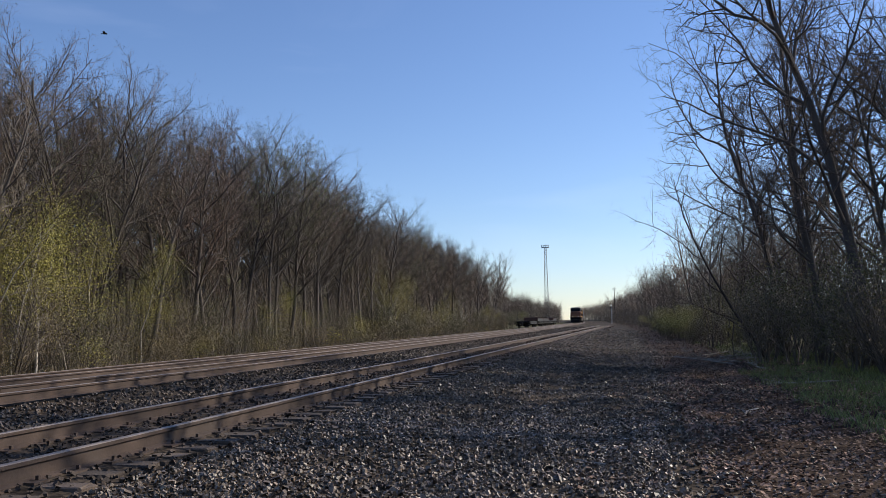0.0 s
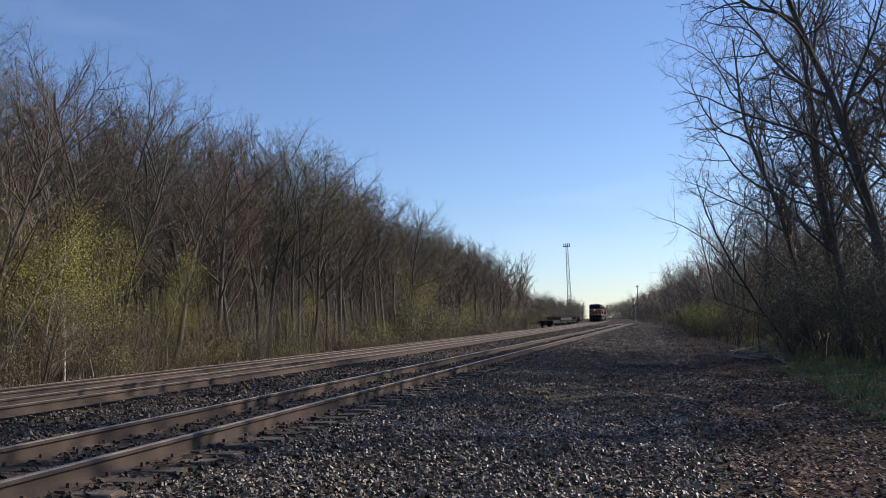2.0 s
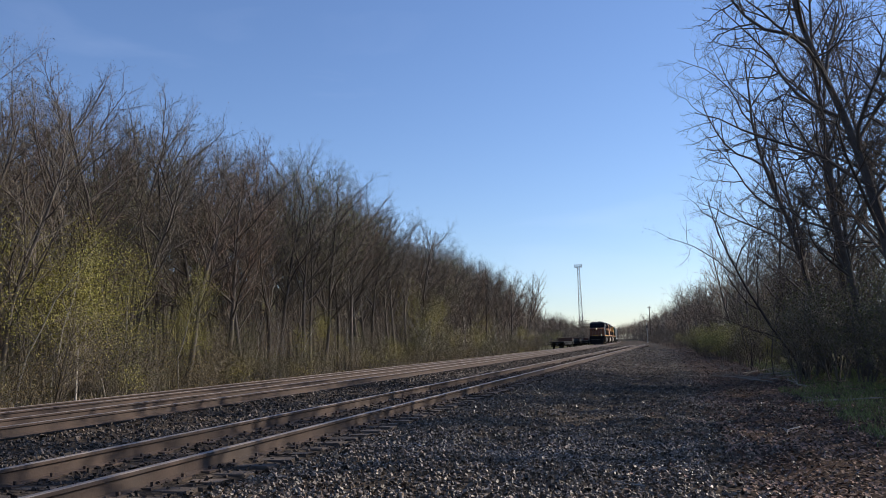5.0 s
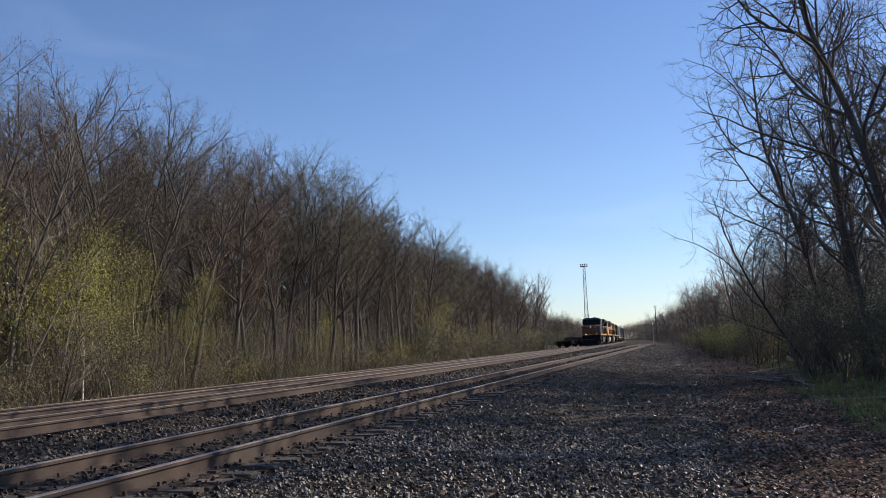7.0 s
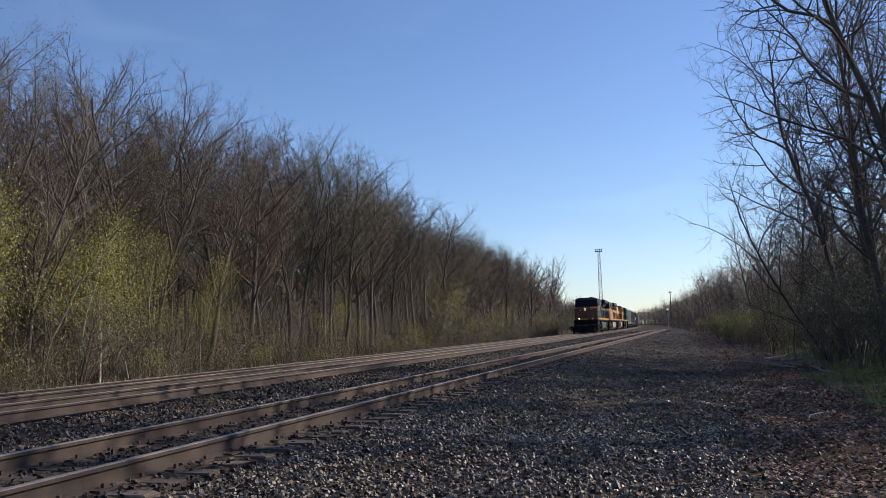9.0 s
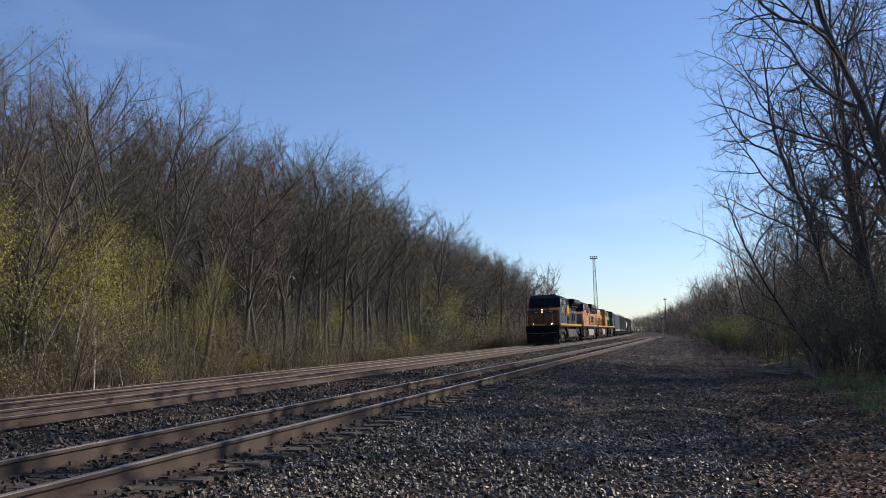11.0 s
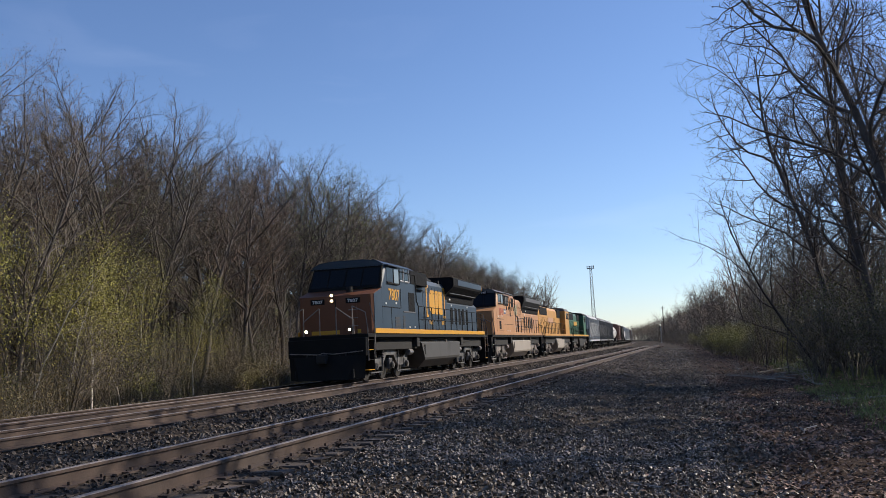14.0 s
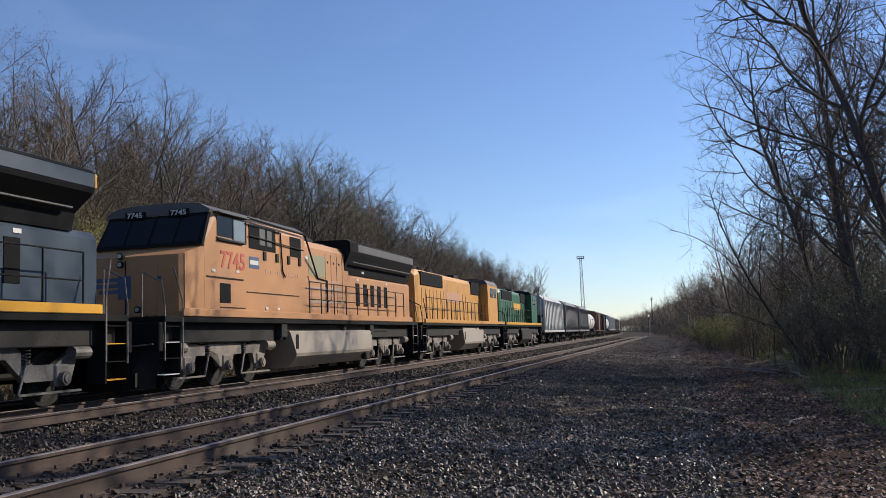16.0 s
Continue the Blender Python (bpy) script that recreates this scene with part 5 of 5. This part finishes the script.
def blue_emblem(root, hw):
    """Block emblem between two brackets on the hood, drawn as plain shapes."""
    for s in (-1, 1):
        X = lambda a: (min(s * (hw - .005), s * (hw + a)), max(s * (hw - .005), s * (hw + a)))
        for y, d in ((8.65, 1), (12.0, -1)):
            b = bx(*X(.010), y, y + .14, 2.55, 4.05) if d > 0 else bx(*X(.010), y - .14, y, 2.55, 4.05)
            box_bm(b, *X(.012), min(y, y + d * .38), max(y, y + d * .38), 3.93, 4.05)
            box_bm(b, *X(.012), min(y, y + d * .38), max(y, y + d * .38), 2.55, 2.67)
            part("emblem_bracket", b, M_GOLD, root)
        # three plain blocks
        for y0, y1, cut in ((9.2, 10.1, .26), (10.2, 10.72, .06), (10.8, 11.5, .12)):
            pts = [(y0 + cut, 2.72), (y1 - cut * .4, 2.72), (y1, 2.72 + cut * .5), (y1, 3.84 - cut * .5), (y1 - cut * .4, 3.84), (y0 + cut, 3.84), (y0, 3.84 - cut), (y0, 2.72 + cut)]
            b = loft([[(s * (hw + .002), y, z) for y, z in pts], [(s * (hw + .010), y, z) for y, z in pts]])
            part("emblem_block", b, M_GOLD, root)
        for y in (9.1, 9.35, 9.55, 11.3, 11.55, 11.8):
            part("paint_patch", bx(*X(.008), y, y + .12, 2.22, 2.44, .003), M_GOLD, root)


def orange_emblem(root, hw):
    """Faded flag on the hood and winged bars on the nose."""
    for s in (-1, 1):
        X = lambda a: (min(s * (hw - .005), s * (hw + a)), max(s * (hw - .005), s * (hw + a)))
        part("flag_field", bx(*X(.006), 7.9, 9.3, 3.15, 3.85, .002), M_TEAL, root)
        for k in range(5):
            y0 = 8.2 + .12 * k
            fl = bmesh.new()
            pts = [(y0 - .6, 3.02 - .22 * k), (y0 + 2.4, 3.10 - .22 * k), (y0 + 2.4, 3.0 - .22 * k), (y0 - .6, 2.92 - .22 * k)]
            fa = [fl.verts.new((s * (hw + .002), y, z)) for y, z in pts]
            fb = [fl.verts.new((s * (hw + .007), y, z)) for y, z in pts]
            fl.faces.new(fb)
            for q in range(4):
                fl.faces.new((fa[q], fa[(q + 1) % 4], fb[(q + 1) % 4], fb[q]))
            part("flag_stripe", fl, (M_PINK, M_LAVENDER)[k % 2], root)
    for k in range(3):
        for s in (-1, 1):
            part("wing_bar", bx(min(s * .12, s * (.95 - .12 * k)), max(s * .12, s * (.95 - .12 * k)), -.012, .01, 2.62 - .14 * k, 2.71 - .14 * k), M_FADEBLUE, root)
    part("wing_shield", bx(-.2, .2, -.018, .01, 2.2, 2.75, .004), M_FADEBLUE, root)


def hood_locomotive(name, label, body, roof, tank, length, stripe):
    """An older engine running long hood first, its cab at the far end."""
    root = tagged(new(name), label, "locomotive", "train")
    L = length
    part("underframe", bx(-1.3, 1.3, -.3, L - .6, 1.1, 1.58, .02), M_UNDER, root)
    part("walkway", bx(-1.54, 1.54, -.75, L - .5, 1.60, 1.72, .01), M_BLACK, root)
    half = [(.98, 1.72), (.98, 3.3), (.98, 4.05), (.82, 4.28), (.3, 4.34)]
    hood = part("hood", loft([ring(.35, [(.9, 1.72), (.9, 3.3), (.88, 3.95), (.7, 4.15), (.3, 4.2)]), ring(.7, half), ring(L - 6.0, half)]), body, root, "long engine hood")
    for s in (-1, 1):
        X = lambda a, b: (min(s * a, s * b), max(s * a, s * b))
        part("side_sill", bx(*X(1.50, 1.57), -.3, L - .9, 1.73, 1.90, .008), stripe, root)
        part("radiator_grill", bx(*X(.9, 1.03), 1.0, 5.2, 3.55, 4.2, .02), M_GRILL, root)
        part("inlet_grill", bx(*X(.9, 1.03), L - 8.6, L - 6.3, 3.5, 4.25, .02), M_GRILL, root)
        for q in range(14):
            y = 1.2 + .72 * q
            if y < L - 7:
                part("hood_door_seam", bx(*X(.97, .992), y, y + .03, 1.95, 3.4), M_UNDER, hood)
        handrail(root, s, [round(.1 + .95 * q, 2) for q in range(int((L - 5.6) / .95))], 1.9, 2.9, 1.53, M_UNDER)
        part("lettering_bar", bx(*X(.97, .996), 6.0, 9.2, 2.9, 3.4, .003), M_PINK if body is M_YELLOW else M_GOLD, hood)
        for a, b in ((L - 5.2, L - 4.3), (L - 4.1, L - 3.2)):
            part("side_window", bx(*X(1.49, 1.515), a, b, 3.4, 4.0, .004), M_GLASS, root)
        part("air_tank", rod((s * 1.2, L * .5 - 2.2, 1.42), (s * 1.2, L * .5 + 2.0, 1.42), .17, None, 12), tank, root)
    cabh = [(1.5, 1.72), (1.5, 3.4), (1.5, 4.15), (1.3, 4.42), (.5, 4.55)]
    part("cab", loft([ring(L - 6.0, cabh), ring(L - 2.9, cabh)]), body, root)
    part("cab_roof", loft([ring(L - 6.05, [(1.46, 4.2), (1.52, 4.18), (1.33, 4.45), (.5, 4.58)]), ring(L - 2.8, [(1.46, 4.2), (1.52, 4.18), (1.33, 4.45), (.5, 4.58)])]), roof, root)
    part("short_hood", loft([ring(L - 2.9, [(.95, 1.72), (.95, 2.8), (.85, 3.3), (.3, 3.4)]), ring(L - 1.2, [(.9, 1.72), (.9, 2.6), (.8, 3.1), (.3, 3.2)])]), body, root)
    part("exhaust_duct", bx(-.4, .4, L * .5, L * .5 + 1.1, 4.32, 4.6, .04), M_UNDER, root)
    for q in range(3):
        part("roof_fan", rod((0, 1.6 + 1.5 * q, 4.3), (0, 1.6 + 1.5 * q, 4.52), .62, None, 18), M_UNDER, root)
    six_wheel_truck(root, 3.2, M_SILVER, "straight")
    six_wheel_truck(root, L - 4.1, M_SILVER, "straight")
    fuel_tank(root, L * .5 - 2.9, L * .5 + 2.6, tank)
    platform_end(root, -.75, -1, M_WHITE, M_UNDER)
    platform_end(root, L - .5, 1, M_WHITE, M_UNDER)
    return root


def freight_truck(root, yc):
    add_wheels(root, (yc - .9, yc + .9), False)
    for s in (-1, 1):
        bm = loft([[(s * 1.0, yc - 1.2, .6), (s * 1.0, yc + 1.2, .6), (s * 1.0, yc + .5, .95), (s * 1.0, yc - .5, .95)], [(s * 1.12, yc - 1.2, .5), (s * 1.12, yc + 1.2, .5), (s * 1.12, yc + .5, .9), (s * 1.12, yc - .5, .9)]])
        part("side_frame", bm, M_UNDER, root)
        for d in (-.9, .9):
            part("journal_box", rod((s * 1.0, yc + d, .53), (s * 1.22, yc + d, .53), .12, None, 10), M_UNDER, root)


def car_base(name, label, L):
    root = tagged(new(name), label, "freight car", "train")
    freight_truck(root, 2.2)
    freight_truck(root, L - 3.2)
    part("centre_sill", bx(-.3, .3, -.35, L - .65, .75, 1.05, .02), M_UNDER, root)
    for y in (-.55, L - .65):
        part("coupler", bx(-.17, .17, y - .12, y + .2, .72, 1.04, .04), M_UNDER, root)
    return root


def hopper_car(L, mat, label):
    root = car_base("hopper_car", label, L)
    e = L - 1.0
    half = [(1.5, 1.25), (1.56, 1.9), (1.56, 3.4), (1.48, 4.1), (1.1, 4.5), (.4, 4.6)]
    body = part("body", loft([ring(.75, half), ring(e - .75, half)]), mat, root, "ribbed covered body")
    for s in (-1, 1):
        X = lambda a, b: (min(s * a, s * b), max(s * a, s * b))
        n = int((e - 1.5) / 1.15)
        for q in range(n + 1):
            y = .8 + (e - 1.65) * q / n
            part("rib", bx(*X(1.5, 1.62), y - .05, y + .05, 1.3, 4.05), mat, body)
        part("side_sill", bx(*X(1.45, 1.6), .2, e - .2, 1.1, 1.32, .02), mat, root)
        part("ladder", rods([[(s * 1.58, .15, 1.1), (s * 1.58, .15, 4.3)], [(s * 1.58, .6, 1.1), (s * 1.58, .6, 4.3)]] + [[(s * 1.58, .15, 1.3 + .4 * k), (s * 1.58, .6, 1.3 + .4 * k)] for k in range(8)], .025, 4), mat, root)
    for a, b in ((.75, .1), (e - .75, e - .1)):
        part("slope_sheet", loft([[(-1.4, a, 2.6), (1.4, a, 2.6), (1.0, b, 1.2), (-1.0, b, 1.2)], [(-1.4, a, 2.7), (1.4, a, 2.7), (1.0, b, 1.3), (-1.0, b, 1.3)]]), M_UNDER, root)
        part("end_cage", rods([[(-1.3, b, 1.1), (-1.3, b, 4.2), (1.3, b, 4.2), (1.3, b, 1.1)]], .05, 4), mat, root)
    for q in range(3):
        y = 2.6 + (e - 5.2) * (q + .5) / 3
        part("hopper_bay", loft([[(-1.3, y - 1.7, 1.3), (1.3, y - 1.7, 1.3), (1.3, y + 1.7, 1.3), (-1.3, y + 1.7, 1.3)], [(-.8, y - .4, .45), (.8, y - .4, .45), (.8, y + .4, .45), (-.8, y + .4, .45)]]), M_UNDER, root)
    part("roof_walk", bx(-.3, .3, .3, e - .3, 4.68, 4.73), M_ROOF, root)
    return root


def tank_car(L, mat, label, band):
    root = car_base("tank_car", label, L)
    e = L - 1.0
    bm = bmesh.new()
    n = 24
    secs = []
    for y, r in ((.5, .5), (.62, 1.0), (.85, 1.3), (1.2, 1.42), (e - 1.2, 1.42), (e - .85, 1.3), (e - .62, 1.0), (e - .5, .5)):
        secs.append([(r * math.cos(6.28318 * i / n), y, 2.55 + r * math.sin(6.28318 * i / n)) for i in range(n)])
    tank = part("tank", loft(secs, bm), mat, root, "long cylindrical tank")
    for y in (e * .5 - 2.6, e * .5 + 2.6):
        part("band", loft([[(1.435 * math.cos(6.28318 * i / n), yy, 2.55 + 1.435 * math.sin(6.28318 * i / n)) for i in range(n)] for yy in (y - .5, y + .5)], None, False), band, tank)
    part("dome", rod((0, e * .5, 3.9), (0, e * .5, 4.4), .5, None, 16), mat, tank)
    for s in (-1, 1):
        part("handrail", rods([[(s * 1.45, .6, 2.9), (s * 1.45, e - .6, 2.9)]], .025, 5), M_UNDER, root)
        part("saddle", bx(min(s * .3, s * 1.35), max(s * .3, s * 1.35), 1.5, 2.9, 1.0, 1.5, .03), M_UNDER, root)
        part("saddle", bx(min(s * .3, s * 1.35), max(s * .3, s * 1.35), e - 2.9, e - 1.5, 1.0, 1.5, .03), M_UNDER, root)
    return root


def box_car(L, mat, label):
    root = car_base("box_car", label, L)
    e = L - 1.0
    half = [(1.48, 1.1), (1.5, 2.5), (1.5, 4.15), (1.4, 4.3), (.4, 4.5)]
    body = part("body", loft([ring(.1, half), ring(e - .1, half)]), mat, root)
    for s in (-1, 1):
        X = lambda a, b: (min(s * a, s * b), max(s * a, s * b))
        n = 14
        for q in range(n + 1):
            y = .18 + (e - .36) * q / n
            part("rib", bx(*X(1.48, 1.55), y - .06, y + .06, 1.2, 4.1), mat, body)
        part("door", bx(*X(1.5, 1.58), e * .5 - 1.5, e * .5 + 1.5, 1.2, 4.05, .02), mat, body)
    return root


# ---- stored flat cars on the siding ----
SIDING, SIDING_Z = -18.5, -0.40


def flat_car(label, load):
    root = car_base("flat_car", label, 17.0)
    tagged(root, group="stored flat cars")
    part("deck", bx(-1.4, 1.4, 0, 16, 1.05, 1.3, .02), M_UNDER, root)
    for s in (-1, 1):
        part("side_sill", bx(min(s * 1.3, s * 1.42), max(s * 1.3, s * 1.42), .3, 15.7, .75, 1.05, .02), M_UNDER, root)
        for q in range(7):
            part("stake_pocket", bx(min(s * 1.42, s * 1.5), max(s * 1.42, s * 1.5), 1 + 2.3 * q, 1.2 + 2.3 * q, .85, 1.25), M_UNDER, root)
    if load:
        for y in (.2, 15.6):
            part("bulkhead", bx(-1.4, 1.4, y, y + .2, 1.3, 2.0, .02), M_BROWN, root)
        part("side_board", bx(1.3, 1.4, .4, 15.6, 1.3, 1.8, .02), M_UNDER, root)
        part("side_board", bx(-1.4, -1.3, .4, 15.6, 1.3, 1.8, .02), M_UNDER, root)
    return root


siding = tagged(new("railway_track_3"), "low siding track beside the wood", "railway track", kind="structure")
for s in (-.755, .755):
    rail(SIDING + s, siding, drop=-SIDING_Z, ys=[140 + 8 * i for i in range(17)])
scatter_mesh("far_sleepers", [(x, yy, z) for z in (-.5, .5) for x, yy in ((-.5, -.5), (.5, -.5), (.5, .5), (-.5, .5))], STONE_F,
             [(np.diag([2.6, .23, .17]), np.array(on_line(SIDING, 141 + .55 * q, SIDING_Z - .268))) for q in range(220)], M_SLEEPER, "", "", siding)
fc_a = flat_car("low rusty black flat car standing empty", False)
fc_b = flat_car("dark low-sided wagon with end bulkheads", True)
for k, (proto, y) in enumerate(((fc_a, 160), (fc_b, 177.2), (fc_b, 194.4), (fc_a, 211.6), (fc_b, 228.8))):
    m = pose(SIDING + bend(y), y, SIDING_Z, 0, 0, math.degrees(2 * CURVE * (y + 8)))
    if k in (0, 1):
        proto.matrix_basis = m
    else:
        copy_thing(proto, m)


# ---- the consist ----
CONSIST = []     # thing and the distance of its front behind the leading nose
lead = wide_cab_locomotive("locomotive", "dark blue diesel locomotive with yellow nose and sill stripe", M_BLUE, M_NOSE, M_GOLD, M_TRUCK, M_TANK, M_BLUE, "7807", M_GOLD, True,
                           5.4, (5.98, 12.8), (12.0, 18.25), "blue", blue_emblem)
CONSIST.append((lead, 0.0))
second = wide_cab_locomotive("locomotive", "dusty orange-yellow diesel locomotive with grey roof and faded flag", M_ARMOUR, M_ARMOUR, M_ARMOUR, M_SILVER, M_TANK_PALE, M_ROOF, "7745", M_RED, False,
                             7.1, (5.9, 13.3), (11.1, 18.9), "orange", orange_emblem)
CONSIST.append((second, 21.5))
third = hood_locomotive("locomotive", "weathered yellow diesel locomotive running long hood first", M_YELLOW, M_ROOF, M_TANK_PALE, 20.6, M_YELLOW)
CONSIST.append((third, 42.4))
fourth = hood_locomotive("locomotive", "dark green diesel locomotive with yellow sill stripe", M_GREEN, M_UNDER, M_UNDER, 17.8, M_GOLD)
CONSIST.append((fourth, 63.4))
h1 = hopper_car(17.6, M_HOPPER, "pale grey covered hopper car with streaked ribbed sides")
h2 = hopper_car(17.0, M_HOPPER_DARK, "grimy dark grey covered hopper car")
t1 = tank_car(16.5, M_WHITE, "dirty white tank car with rust-brown bands", M_BROWN)
b1 = box_car(17.0, M_BROWN, "oxide brown box car")
b2 = box_car(16.5, M_UNDER, "grimy black-brown box car")
off = 82.0
CONSIST.append((h1, off))
off += 17.6
for proto, ln, first in ((h2, 17.0, True), (h2, 17.0, False), (t1, 16.5, True), (b1, 17.0, True), (b2, 16.5, True), (t1, 16.5, False), (h1, 17.6, False), (h1, 17.6, False), (h2, 17.0, False),
                         (b1, 17.0, False), (h2, 17.0, False), (h1, 17.6, False), (t1, 16.5, False), (b1, 17.0, False), (h2, 17.0, False), (h2, 17.0, False), (b2, 16.5, False)):
    CONSIST.append((proto if first else copy_thing(proto, pose(0, 0, 0)), off))
    off += ln

# ---- a bird that crosses the sky at the start ----
M_BIRD = material("black_bird_feathers", (0.012, 0.012, 0.014), None, 0.8, bump=0)
bird = tagged(new("bird"), "small black bird flying over the wood", "bird")
part("body", loft([[(.02 * k, -.13, .0), (0, -.13, .02 * k), (-.02 * k, -.13, 0), (0, -.13, -.02 * k)] for k in (1,)] + [[(r, y, 0), (0, y, r), (-r, y, 0), (0, y, -r)] for y, r in ((-.06, .045), (.04, .05), (.13, .02), (.22, .03))]), M_BIRD, bird)
for s in (-1, 1):
    part("wing", loft([[(s * .03, -.06, .02), (s * .03, .08, .02), (s * .03, .08, .035), (s * .03, -.06, .035)], [(s * .17, -.07, .08), (s * .17, .05, .08), (s * .17, .05, .09), (s * .17, -.07, .09)],
                       [(s * .34, .0, .05), (s * .34, .03, .05), (s * .34, .03, .055), (s * .34, .0, .055)]]), M_BIRD, bird)

SPEED = 16.95


def nose_at(t):
    return 22.14 + SPEED * (14.5 - t)


def slope(y):
    return 2 * CURVE * min(max(y, 0), CURVE_END)


def motions():
    for root, off in CONSIST:
        rows = []
        for k in range(33):
            t = k * 0.5
            y = nose_at(t) + off
            rows.append((t, pose(T2 + bend(y), y, 0, 0, 0, math.degrees(slope(y + 9)))))
        walk(root, rows)
    bird.scale = (.5, .5, .5)
    walk(bird, [(0.0, pose(-15.9, 24.0, 10.2, 0, 0, 100)), (0.5, pose(-22.0, 22.5, 10.8, 0, 0, 100)), (4.0, pose(-70.0, 12.0, 16.0, 0, 0, 100)), (16.0, pose(-240.0, -30.0, 40.0, 0, 0, 100))])
    turn = math.degrees(SPEED / WHEEL_R) / 30
    for ob, y in WHEELS:
        walk(ob, [(i / 30, pose(0, y, WHEEL_R, turn * i)) for i in range(481)])


motions()
